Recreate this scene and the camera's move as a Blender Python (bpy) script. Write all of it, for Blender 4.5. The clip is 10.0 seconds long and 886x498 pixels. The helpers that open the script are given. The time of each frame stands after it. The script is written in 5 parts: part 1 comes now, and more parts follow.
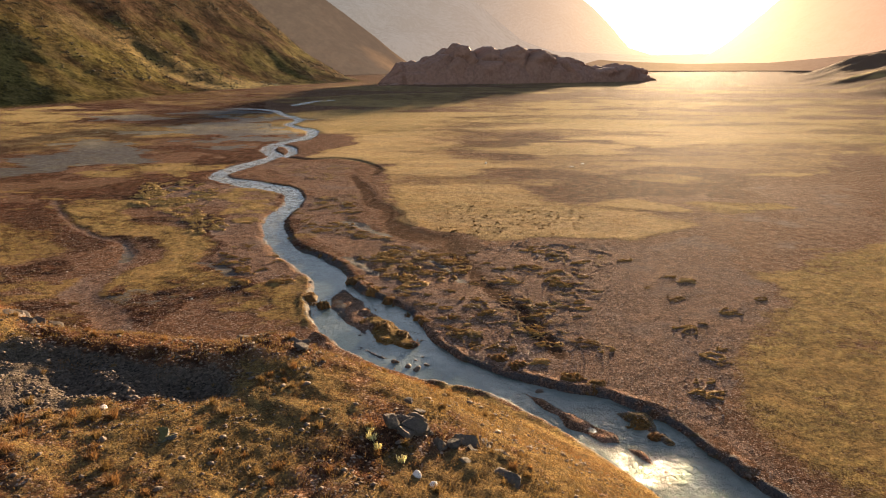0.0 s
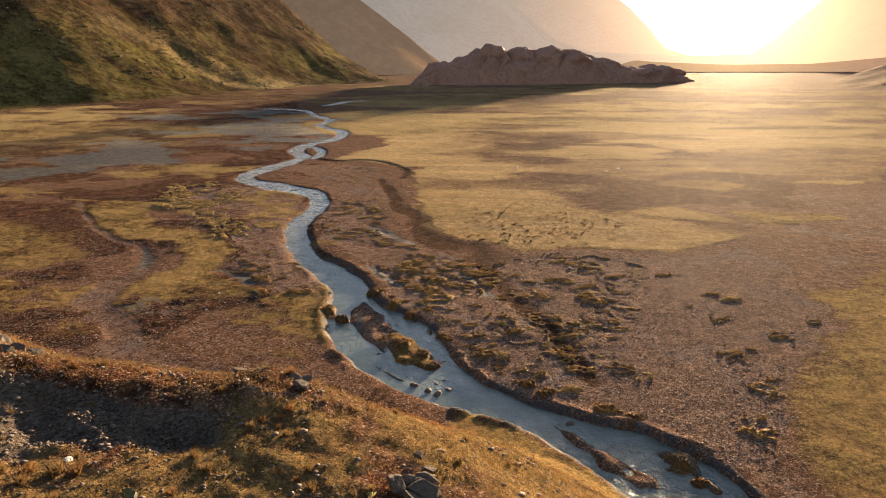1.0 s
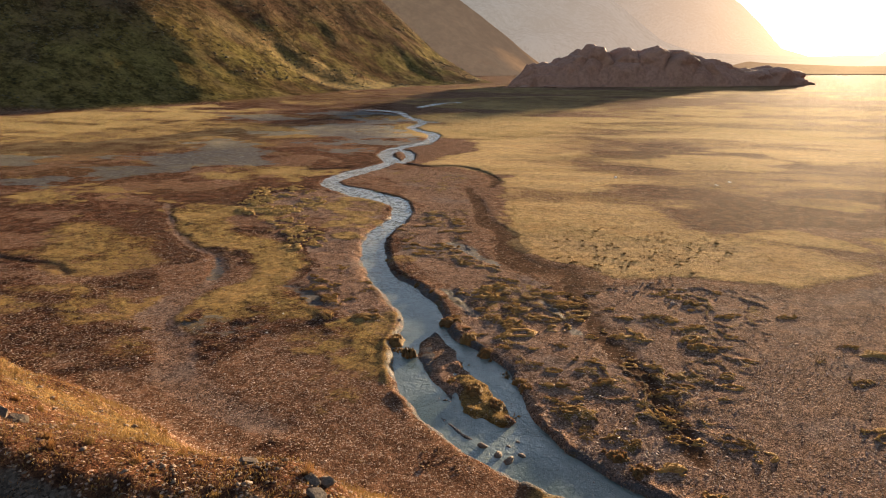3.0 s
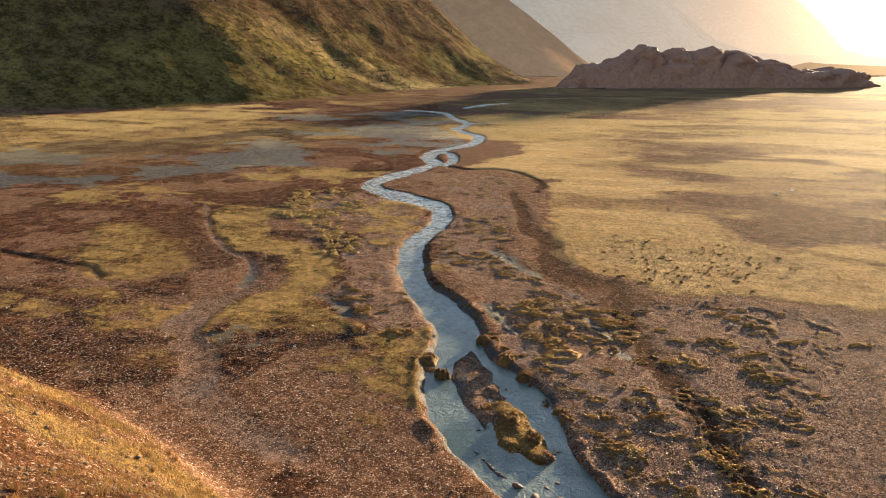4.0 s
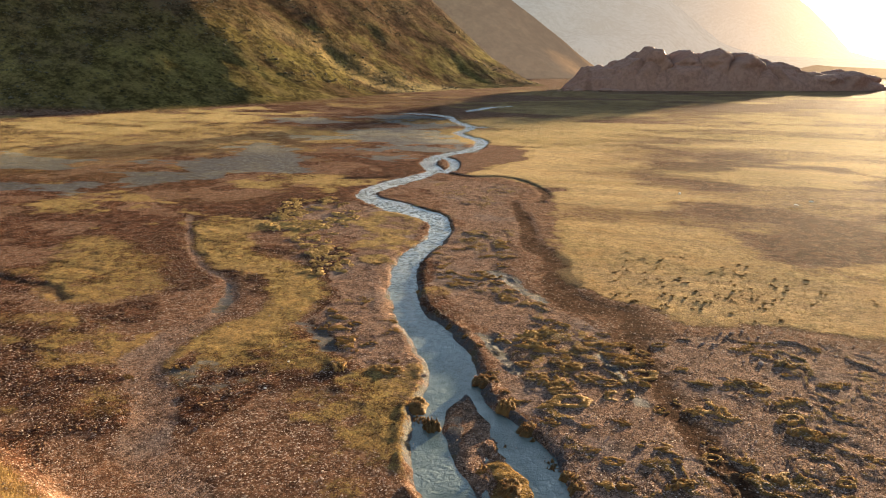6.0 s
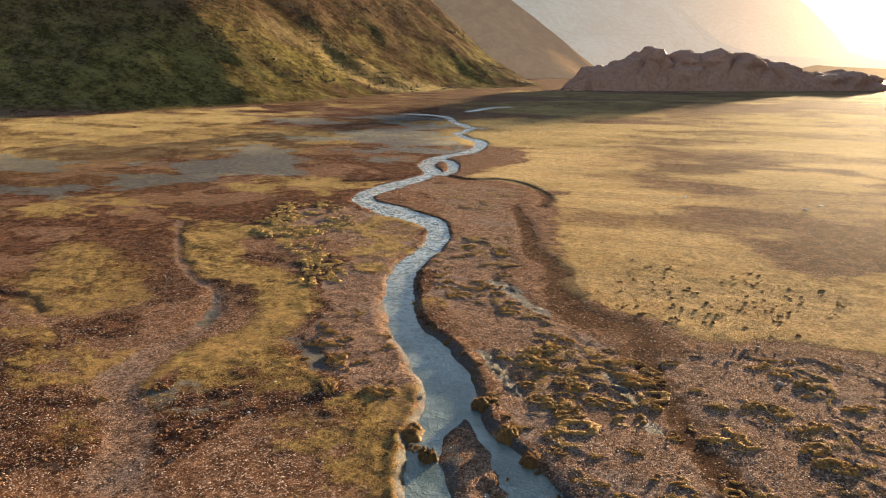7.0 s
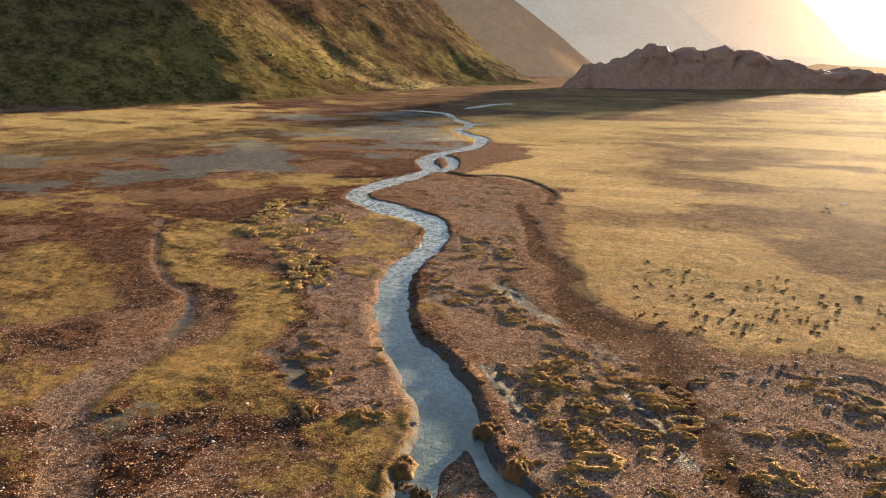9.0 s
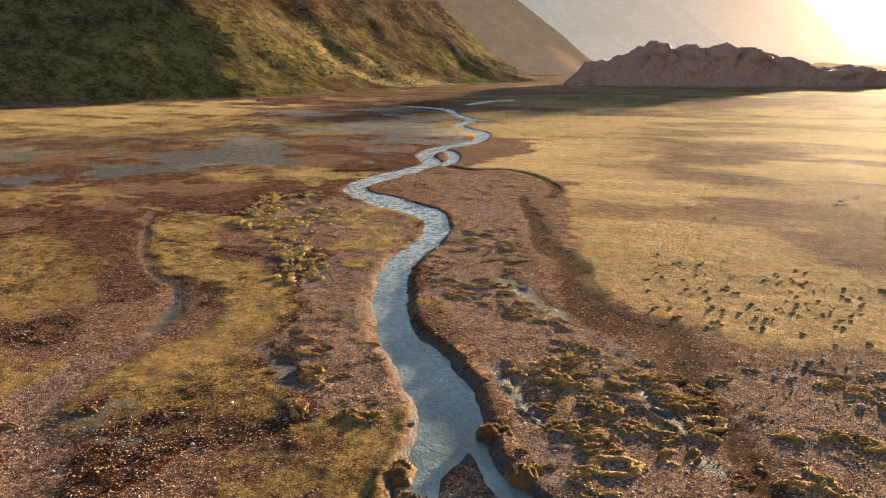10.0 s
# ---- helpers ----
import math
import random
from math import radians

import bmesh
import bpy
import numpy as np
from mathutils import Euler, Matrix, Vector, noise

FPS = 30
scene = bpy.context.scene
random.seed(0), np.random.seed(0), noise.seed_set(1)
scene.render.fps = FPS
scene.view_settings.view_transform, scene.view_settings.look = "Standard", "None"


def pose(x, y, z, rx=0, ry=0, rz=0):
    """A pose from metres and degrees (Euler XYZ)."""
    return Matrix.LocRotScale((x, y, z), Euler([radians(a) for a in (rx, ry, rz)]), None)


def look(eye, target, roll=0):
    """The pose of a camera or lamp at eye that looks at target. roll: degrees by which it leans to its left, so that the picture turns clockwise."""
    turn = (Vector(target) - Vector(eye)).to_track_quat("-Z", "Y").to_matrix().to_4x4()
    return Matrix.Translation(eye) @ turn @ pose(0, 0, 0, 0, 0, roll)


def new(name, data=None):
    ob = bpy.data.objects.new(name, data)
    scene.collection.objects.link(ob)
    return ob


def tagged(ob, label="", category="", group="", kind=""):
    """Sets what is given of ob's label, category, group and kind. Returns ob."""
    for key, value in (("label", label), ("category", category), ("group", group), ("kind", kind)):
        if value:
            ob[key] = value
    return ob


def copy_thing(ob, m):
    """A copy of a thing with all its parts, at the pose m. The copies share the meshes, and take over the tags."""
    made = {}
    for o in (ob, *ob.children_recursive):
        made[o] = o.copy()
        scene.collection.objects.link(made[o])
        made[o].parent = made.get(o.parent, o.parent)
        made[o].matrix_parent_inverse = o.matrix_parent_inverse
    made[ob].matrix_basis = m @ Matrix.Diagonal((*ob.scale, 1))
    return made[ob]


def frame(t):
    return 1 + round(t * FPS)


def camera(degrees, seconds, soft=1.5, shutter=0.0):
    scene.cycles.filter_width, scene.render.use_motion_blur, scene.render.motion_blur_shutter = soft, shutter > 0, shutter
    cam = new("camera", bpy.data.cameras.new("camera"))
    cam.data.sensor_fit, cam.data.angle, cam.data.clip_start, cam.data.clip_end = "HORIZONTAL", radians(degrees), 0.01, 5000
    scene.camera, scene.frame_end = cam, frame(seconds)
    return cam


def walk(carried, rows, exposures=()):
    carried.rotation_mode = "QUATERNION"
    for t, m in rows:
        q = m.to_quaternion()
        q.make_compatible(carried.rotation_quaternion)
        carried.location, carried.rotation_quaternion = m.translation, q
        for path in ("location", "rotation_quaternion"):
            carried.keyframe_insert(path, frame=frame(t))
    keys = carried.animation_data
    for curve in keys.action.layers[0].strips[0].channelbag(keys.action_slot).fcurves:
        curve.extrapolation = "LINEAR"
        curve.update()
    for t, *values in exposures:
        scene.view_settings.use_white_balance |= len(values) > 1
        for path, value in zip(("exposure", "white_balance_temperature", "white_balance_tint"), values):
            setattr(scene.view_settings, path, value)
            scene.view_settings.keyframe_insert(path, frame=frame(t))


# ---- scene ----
cam = camera(67.2, 10.0, 1.0)
PATH = [
    (0, (1.036, 4.829, 14.028), (0.829, 6.743, 13.487), -0.4),
    (0.5, (1.057, 6.006, 14.034), (0.81, 7.916, 13.494), -0.4),
    (1, (1.059, 7.284, 14.081), (0.76, 9.187, 13.541), -0.3),
    (1.5, (1.052, 8.402, 14.098), (0.692, 10.294, 13.56), -0.3),
    (2, (0.995, 9.61, 14.165), (0.565, 11.488, 13.628), -0.2),
    (2.5, (0.918, 10.698, 14.258), (0.426, 12.561, 13.72), -0.2),
    (3, (0.758, 11.964, 14.305), (0.192, 13.805, 13.768), -0.2),
    (3.2, (0.682, 12.45, 14.306), (0.083, 14.282, 13.771), -0.1),
    (4.3, (0.232, 15.032, 14.32), (-0.472, 16.826, 13.785), -0.1),
    (4.5, (0.153, 15.455, 14.314), (-0.551, 17.25, 13.782), -0.0),
    (5, (-0.124, 16.592, 14.382), (-0.828, 18.386, 13.849), -0.0),
    (5.5, (-0.401, 17.647, 14.393), (-1.105, 19.442, 13.862), -0.0),
    (7, (-1.438, 20.825, 14.396), (-2.14, 22.621, 13.865), 0.0),
    (7.5, (-1.768, 21.768, 14.318), (-2.471, 23.563, 13.787), 0.0),
    (8, (-2.136, 22.767, 14.146), (-2.838, 24.562, 13.613), -0.0),
    (8.5, (-2.487, 23.711, 13.859), (-3.188, 25.506, 13.326), 0.0),
    (9, (-2.82, 24.623, 13.39), (-3.521, 26.419, 12.857), 0.1),
    (9.5, (-3.157, 25.501, 12.874), (-3.859, 27.297, 12.342), 0.1),
    (10, (-3.511, 26.351, 12.354), (-4.213, 28.146, 11.82), 0.1),
]
walk(cam, [(t, look(eye, target, roll)) for t, eye, target, roll in PATH], [(0, 1.98, 9000, 22), (2.5, 1.98, 9000, 22), (4.5, 2.38, 8500, 13), (10, 2.38, 8500, 15)])

SUN_AZ, SUN_EL = 13.8, 5.6
SUN_DIR = Vector((math.sin(radians(SUN_AZ)) * math.cos(radians(SUN_EL)),
                  math.cos(radians(SUN_AZ)) * math.cos(radians(SUN_EL)), math.sin(radians(SUN_EL))))

# ---- sky and sun ----
world = bpy.data.worlds.new("valley_sky")
scene.world = world
world.use_nodes = True


def link(tree, a, b):
    tree.links.new(a, b)


def node(tree, kind, **sets):
    n = tree.nodes.new(kind)
    for key, value in sets.items():
        if key.startswith("i_"):
            n.inputs[key[2:].replace("_", " ")].default_value = value
        elif key == "op":
            n.operation = value
    return n


def math_node(tree, op, a, b=None, clamp=False):
    n = tree.nodes.new("ShaderNodeMath")
    n.operation, n.use_clamp = op, clamp
    for slot, v in ((0, a), (1, b)):
        if v is None:
            continue
        if isinstance(v, (int, float)):
            n.inputs[slot].default_value = v
        else:
            link(tree, v, n.inputs[slot])
    return n.outputs[0]


def mix(tree, fac, a, b, blend="MIX"):
    n = tree.nodes.new("ShaderNodeMix")
    n.data_type, n.blend_type = "RGBA", blend
    for slot, v in ((0, fac), (6, a), (7, b)):
        if isinstance(v, (int, float)):
            n.inputs[slot].default_value = v
        elif isinstance(v, tuple):
            n.inputs[slot].default_value = (*v[:3], 1)
        else:
            link(tree, v, n.inputs[slot])
    return n.outputs[2]


def noise_node(tree, coord, scale, detail=4.0, rough=0.55, distortion=0.0):
    n = tree.nodes.new("ShaderNodeTexNoise")
    n.inputs["Scale"].default_value, n.inputs["Detail"].default_value = scale, detail
    n.inputs["Roughness"].default_value, n.inputs["Distortion"].default_value = rough, distortion
    link(tree, coord, n.inputs["Vector"])
    return n.outputs["Fac"]


def ramp(tree, fac, lo, hi, a=0.0, b=1.0):
    n = tree.nodes.new("ShaderNodeMapRange")
    n.interpolation_type = "SMOOTHSTEP"
    link(tree, fac, n.inputs[0])
    for k, v in zip((1, 2, 3, 4), (lo, hi, a, b)):
        n.inputs[k].default_value = v
    return n.outputs[0]


wt = world.node_tree
wt.nodes.clear()
sky = wt.nodes.new("ShaderNodeTexSky")
sky.sky_type, sky.sun_disc = "NISHITA", False
sky.sun_elevation, sky.sun_rotation = radians(SUN_EL), radians(SUN_AZ)
sky.altitude, sky.air_density, sky.dust_density, sky.ozone_density = 4000, 1.0, 0.6, 1.0
way = wt.nodes.new("ShaderNodeTexCoord").outputs["Generated"]
dot = node(wt, "ShaderNodeVectorMath", op="DOT_PRODUCT")
link(wt, way, dot.inputs[0])
dot.inputs[1].default_value = SUN_DIR
angle = math_node(wt, "ARCCOSINE", dot.outputs["Value"])
# the bright haze round the sun, fading with the angle from it
core = math_node(wt, "POWER", 2.718, math_node(wt, "MULTIPLY", math_node(wt, "POWER", math_node(wt, "DIVIDE", angle, 0.078), 2.0), -1.0))
wide = math_node(wt, "POWER", 2.718, math_node(wt, "MULTIPLY", math_node(wt, "DIVIDE", angle, 0.17), -1.0))
glow = mix(wt, 1.0, mix(wt, core, (0, 0, 0), (48, 42, 15)), mix(wt, wide, (0, 0, 0), (3.2, 2.2, 1.35)), "ADD")
back = node(wt, "ShaderNodeBackground", i_Strength=0.10)
link(wt, mix(wt, 1.0, sky.outputs[0], glow, "ADD"), back.inputs["Color"])
out = wt.nodes.new("ShaderNodeOutputWorld")
link(wt, back.outputs[0], out.inputs[0])

sun_data = bpy.data.lights.new("sun", "SUN")
sun_data.energy, sun_data.angle, sun_data.color = 5.0, radians(1.8), (1.0, 0.86, 0.64)
sun = new("sun", sun_data)
sun.matrix_world = look((0, 0, 60), Vector((0, 0, 60)) - SUN_DIR)


# ---- noise and plan helpers ----
def lattice(ix, iy, seed):
    h = (ix.astype(np.int64) * 374761393 + iy.astype(np.int64) * 668265263 + seed * 2147483647) & 0xFFFFFFFF
    h = ((h ^ (h >> 13)) * 1274126177) & 0xFFFFFFFF
    return ((h ^ (h >> 16)) & 0xFFFF) / 65535.0


def vnoise(x, y, seed):
    ix, iy = np.floor(x), np.floor(y)
    fx, fy = x - ix, y - iy
    u, v = fx * fx * fx * (fx * (fx * 6 - 15) + 10), fy * fy * fy * (fy * (fy * 6 - 15) + 10)
    a, b = lattice(ix, iy, seed), lattice(ix + 1, iy, seed)
    c, d = lattice(ix, iy + 1, seed), lattice(ix + 1, iy + 1, seed)
    return (a + (b - a) * u) * (1 - v) + (c + (d - c) * u) * v


def fbm(x, y, size, octaves=4, seed=0, gain=0.5):
    """Fractal noise about 0, within about -1 to 1; size in metres."""
    x, y = np.asarray(x, float) / size, np.asarray(y, float) / size
    total, amp, norm = 0.0, 1.0, 0.0
    for k in range(octaves):
        c, s = math.cos(k * 0.9 + 0.4), math.sin(k * 0.9 + 0.4)
        total = total + amp * (vnoise(c * x - s * y + 17.3 * k, s * x + c * y - 9.1 * k, seed * 31 + k) - 0.5)
        norm += amp * 0.5
        x, y, amp = x * 2.03, y * 2.03, amp * gain
    return total / norm * 1.5


def smooth(lo, hi, v):
    t = np.clip((v - lo) / (hi - lo), 0, 1)
    return t * t * (3 - 2 * t)


def to_line(x, y, pts, closed=False):
    """Distance to a line of points (x, y[, value]), the value at the nearest place, and the side (+: left of its way)."""
    n = len(pts)
    x, y = np.asarray(x, float), np.asarray(y, float)
    px, py = [p[0] for p in pts], [p[1] for p in pts]
    close = (x > min(px) - 12) & (x < max(px) + 12) & (y > min(py) - 12) & (y < max(py) + 12)
    full = np.full(x.shape, 1e3), np.zeros(x.shape), np.zeros(x.shape)
    if n > 16 and not closed and len(pts[0]) > 2:
        # long lines go piece by piece
        for k in range(0, n - 1, 12):
            d, v, s = to_line(x, y, pts[k:k + 13])
            near = d < full[0]
            for whole, piece in zip(full, (d, v, s)):
                whole[near] = piece[near]
        return full
    x, y = x[close], y[close]
    best, val, side = np.full(x.shape, 1e9), np.zeros(x.shape), np.zeros(x.shape)
    for i in range(n if closed else n - 1):
        a, b = pts[i], pts[(i + 1) % n]
        dx, dy = b[0] - a[0], b[1] - a[1]
        t = np.clip(((x - a[0]) * dx + (y - a[1]) * dy) / (dx * dx + dy * dy), 0, 1)
        d = np.hypot(x - a[0] - t * dx, y - a[1] - t * dy)
        near = d < best
        best = np.where(near, d, best)
        if len(a) > 2:
            val = np.where(near, a[2] + t * (b[2] - a[2]), val)
        side = np.where(near, np.sign(dx * (y - a[1]) - dy * (x - a[0])), side)
    for whole, piece in zip(full, (best, val, side)):
        whole[close] = piece
    return full


def inside(x, y, pts, soft):
    """1 inside an outline, 0 outside, with an edge that wide."""
    d, _, _ = to_line(x, y, pts, True)
    close = d < 999
    shape, x, y, dist = x.shape, x[close], y[close], d
    odd = np.zeros(x.shape, bool)
    for i in range(len(pts)):
        (x0, y0), (x1, y1) = pts[i][:2], pts[(i + 1) % len(pts)][:2]
        if y0 != y1:
            odd ^= ((y0 > y) != (y1 > y)) & (x < (x1 - x0) * (y - y0) / (y1 - y0) + x0)
    res = np.zeros(shape)
    res[close] = smooth(-soft, soft, np.where(odd, dist[close], -dist[close]))
    return res


def rounded(pts, steps=4):
    """A smooth curve through the points."""
    res = []
    for i in range(len(pts) - 1):
        p = [np.array(pts[max(0, min(len(pts) - 1, i + k))], float) for k in (-1, 0, 1, 2)]
        for s in range(steps):
            t = s / steps
            res.append(tuple(0.5 * (2 * p[1] + (p[2] - p[0]) * t + (2 * p[0] - 5 * p[1] + 4 * p[2] - p[3]) * t * t
                                    + (3 * p[1] - p[0] - 3 * p[2] + p[3]) * t ** 3)))
    return res + [tuple(map(float, pts[-1]))]


# ---- the plan: stream, channels, patches (metres; x, y, width) ----
STREAM_FAR = [(-80, 195, 2.4), (-74, 194, 2.6), (-69.9, 191.9, 2.5), (-67, 190.5, 2.3), (-64, 186, 1.7), (-59.6, 177.9, 1.6), (-54.5, 171.4, 1.8), (-51.5, 165.5, 1.9),
              (-50.8, 160, 1.9), (-50.8, 155.5, 1.8), (-49, 152.5, 1.7), (-46.2, 148.9, 1.7), (-43.8, 146.8, 2.1), (-40.9, 141.9, 2.1), (-39.3, 135.1, 2.0),
              (-39.1, 130.8, 2.1), (-39.8, 126.7, 2.2), (-41, 123.3, 2.1), (-41.2, 119.2, 2.4), (-40.9, 115.8, 2.2), (-39.5, 111.7, 2.0), (-37.5, 108.6, 2.1),
              (-36, 105.6, 1.8), (-36.2, 102.4, 1.9), (-36.6, 98.5, 1.9), (-37.3, 95.2, 2.4), (-37.5, 91.7, 2.2), (-37.4, 88.8, 1.8), (-36.7, 86.1, 1.8), (-35.1, 84.4, 1.9)]
STREAM_MID = [(-35.1, 84.4, 1.9), (-32.5, 82.7, 2.5), (-29.8, 81.1, 2.7), (-27.3, 79.9, 2.6), (-25.3, 78.6, 2.1), (-23.8, 76.7, 1.6), (-22.7, 74.2, 1.5), (-21.9, 71.7, 1.5),
              (-21.6, 68.9, 1.5), (-21.5, 66.1, 1.7), (-21.1, 63.5, 1.7), (-20.1, 60.6, 1.7), (-18.7, 57.4, 1.7), (-17.3, 54.9, 1.7), (-16, 53, 1.8), (-14.9, 51.8, 2.1),
              (-13.7, 50.4, 2.3), (-12.7, 49.2, 2.3), (-11.8, 48, 2.2), (-11.1, 46.7, 2.3), (-10.5, 45.2, 2.6)]
STREAM_NEAR = [(-10.5, 45.2, 2.6), (-9.8, 43.3, 3.7), (-8.2, 41, 5.2), (-7, 39.2, 5.4), (-5.6, 37.2, 4.8), (-4.4, 35.8, 3.9), (-3.2, 34.8, 3.2), (-2.3, 34.1, 2.6), (-1.2, 33.5, 2.2),
               (-0.1, 32.9, 2.0), (1.5, 32, 2.1), (3.1, 30.8, 3.1), (4.3, 30.1, 4.0), (5.8, 28.7, 4.2), (6.7, 27.1, 3.8), (7.7, 25.2, 3.7), (9, 23.2, 3.8), (10.4, 21, 4), (13, 16, 4.2), (17, 8, 4.5), (22, -6, 5)]
STREAM = rounded(STREAM_FAR, 3)[:-1] + rounded(STREAM_MID, 3)[:-1] + rounded(STREAM_NEAR, 3)
FAR_ARM = rounded([(-53.5, 169.5, 1.2), (-50.6, 168, 1.3), (-47.9, 168.5, 0.8)], 2)
LOOP_ARM = rounded([(-40.4, 119.4, 1.0), (-38.4, 117.9, 1.1), (-35.8, 113.3, 1.3), (-34.4, 107.6, 1.2), (-35.4, 104.8, 1.3)], 3)
FAR_POOL = rounded([(-66.6, 208, 1.6), (-65.3, 217, 2.4), (-64.2, 223, 2.2), (-59.6, 227.5, 1.6)], 2)
WET_MUD = [rounded(p, 2) for p in ([(-14.4, 63.3, 0.9), (-13.2, 62.6, 1.2), (-10.8, 59.4, 0.9), (-9.3, 58.2, 0.7)], [(-11.4, 51.6, 0.5), (-8.8, 48.4, 0.9), (-8, 47.4, 0.6)],
                                     [(-4.8, 51, 0.9), (-3.9, 49.9, 1.0), (-3, 48.2, 0.7), (-2.3, 46.7, 0.9)], [(-21.6, 49.4, 0.9), (-19.8, 48.6, 1.2), (-18.2, 46.8, 0.8)],
                                     [(-30.4, 53.9, 0.5), (-28.6, 51.6, 0.8), (-27.4, 49.3, 0.5)])]
WATERS = (STREAM, FAR_ARM, LOOP_ARM, FAR_POOL)
DRY = rounded([(-19.5, 88, 0.8), (-17.7, 83.8, 1.2), (-15.1, 76.5, 1.4), (-13.5, 71.7, 1.8), (-11, 68.3, 2.0), (-9.7, 64.6, 2.0), (-8.4, 59.9, 2.4), (-6.8, 58.1, 2.4), (-4.2, 57.6, 1.6), (-3.3, 54.2, 1.3), (-2.6, 51.2, 1.2), (-1.7, 48.8, 1.2), (-1, 46.8, 1.2), (0.6, 43.6, 1.2), (2.6, 38.4, 1.0), (3.6, 35.6, 0.8)], 3)
DRY_FAR = rounded([(-35, 106, 1.0), (-30.7, 103, 1.4), (-25.6, 104.5, 1.0), (-21, 101, 1.2), (-17.6, 95, 1.2), (-17, 89.5, 1.0)], 3)
DRY_LEFT = rounded([(-48, 70, 0.5), (-44, 65.5, 0.6), (-39.5, 60.5, 0.7), (-36, 57.5, 0.7), (-33.9, 55.8, 0.7), (-32, 55, 0.8), (-30, 53.6, 0.9), (-28.5, 51.5, 0.9), (-27.3, 49.2, 1.0), (-26.9, 47, 1.6), (-27.1, 44.9, 2.2), (-26.3, 42.5, 2.6), (-24.7, 40.6, 2.2), (-22.5, 39, 2.0), (-21.1, 37.3, 2.2), (-20, 35.9, 2.2), (-17, 34.3, 2.0), (-13, 33.2, 1.6)], 3)
TRENCH = rounded([(-60, 50.5, 0.8), (-46, 49, 0.8), (-41.5, 48.6, 1.0), (-38, 47.4, 0.6)], 3)
CUT_FAR = rounded([(-46, 95.5, 0.8), (-41.5, 97.5, 1.0), (-39.4, 99.5, 0.8)], 2)
CRACK = rounded([(-14, 140, 0.9), (-4, 131, 1.0), (6, 118, 1.0), (12, 112, 0.9), (26, 108, 0.8)], 3)

TURF_RIGHT = [(-17.0, 95), (-15.8, 84), (-13.6, 77), (-11.6, 72.8), (-9.0, 69.3), (-8.0, 65.5), (-7.6, 62.2), (-5.0, 61.0), (-2.2, 59.5), (0.4, 58.2), (3.5, 59.6), (5.6, 59.6), (9.7, 58.6), (14, 61.5), (19, 64.8), (18.6, 70), (13, 79), (22, 86), (45, 100), (70, 150), (-6, 160), (-30, 130), (-30, 108)]
TURF_NEAR = [(12.3, 25.2), (11.9, 26.8), (11.4, 28.2), (10.9, 30.2), (11.9, 35.0), (13.5, 38.6), (16.9, 43.9), (17.4, 49.4), (22.8, 53.8), (32, 59), (60, 60), (60, 10), (18, 12)]
TURF_LEFT = [(-39.8, 61.1), (-44.1, 65.1), (-44.5, 68.3), (-40, 68.9), (-35, 64.7), (-30.9, 61.2), (-27.8, 59.5), (-24.1, 54.8), (-22.6, 50.6), (-22.3, 49), (-19.6, 47.1), (-17.6, 46), (-17.8, 43.6), (-19, 42.8), (-20.6, 44.1), (-23.6, 44.2), (-25.3, 44.9), (-26.5, 46.6), (-26.1, 49.2), (-28.8, 53), (-31.3, 55.5), (-34.5, 56.9)]
TURF_EDGE = [(-48.3, 52.9), (-51.6, 60.2), (-43.1, 59.8), (-37.7, 57.1), (-36.5, 54.8), (-33.2, 50.2), (-33.6, 48), (-36.4, 47), (-39.7, 46.6)]
TURF_PATCHES = [[(-40, 43.5), (-37.2, 44.9), (-34.8, 45.4), (-32.9, 44.9), (-31, 43.3), (-32, 42.6), (-33.7, 42.3)], [(-32.7, 41.6), (-29.7, 43.2), (-28.1, 42.4), (-28.1, 41.2), (-30.8, 40.2)], [(-26.2, 37.8), (-26.1, 39), (-23.5, 39.8), (-22.6, 38.4), (-23.8, 37.4), (-25, 37.2)]]
TURF_BEND = [(-44, 96), (-39.6, 99), (-40, 92), (-43, 88), (-52, 88), (-58, 94)]
TURF_FOOT = [(0.2, 31.2), (2.4, 29.0), (4.8, 26.6), (7.2, 23.6), (5.0, 21.5), (1.0, 26.5), (-2.6, 30.4), (-2.2, 32.6)]
GRIT_BANK = [(-27.3, 66.7), (-26.3, 59.7), (-22.5, 52.9), (-22.0, 50.2), (-17.4, 46.2), (-14, 43.4), (-11.4, 43.2), (-12, 46.2), (-15.3, 50.1), (-19.6, 56.9), (-22, 64.1), (-24.1, 73.6), (-27, 78), (-36, 84), (-40, 80), (-35, 70)]
GRIT_RIGHT = [(-3.4, 36.5), (2.4, 33.0), (6, 32), (9, 29), (12, 24), (9.6, 30), (12.2, 35.8), (16.6, 43.5), (17.2, 49.2), (17.6, 61), (9, 57), (-1.4, 56.6), (-4, 53), (-10.5, 60), (-17, 79), (-26, 100), (-36, 103), (-28, 82.5), (-21.4, 74), (-18, 59), (-8.5, 46)]
GRIT_PLAIN = [(17, 50), (23, 54.6), (33, 60.5), (60, 62), (60, 90), (40, 92), (24, 84), (15, 79), (20, 70), (20.5, 64)]
GREY = [(-24.6, 41.8), (-22.8, 40.4), (-20.1, 40), (-19.3, 41.9), (-21, 43.6), (-23.3, 43.3), (-24.5, 42.7)]
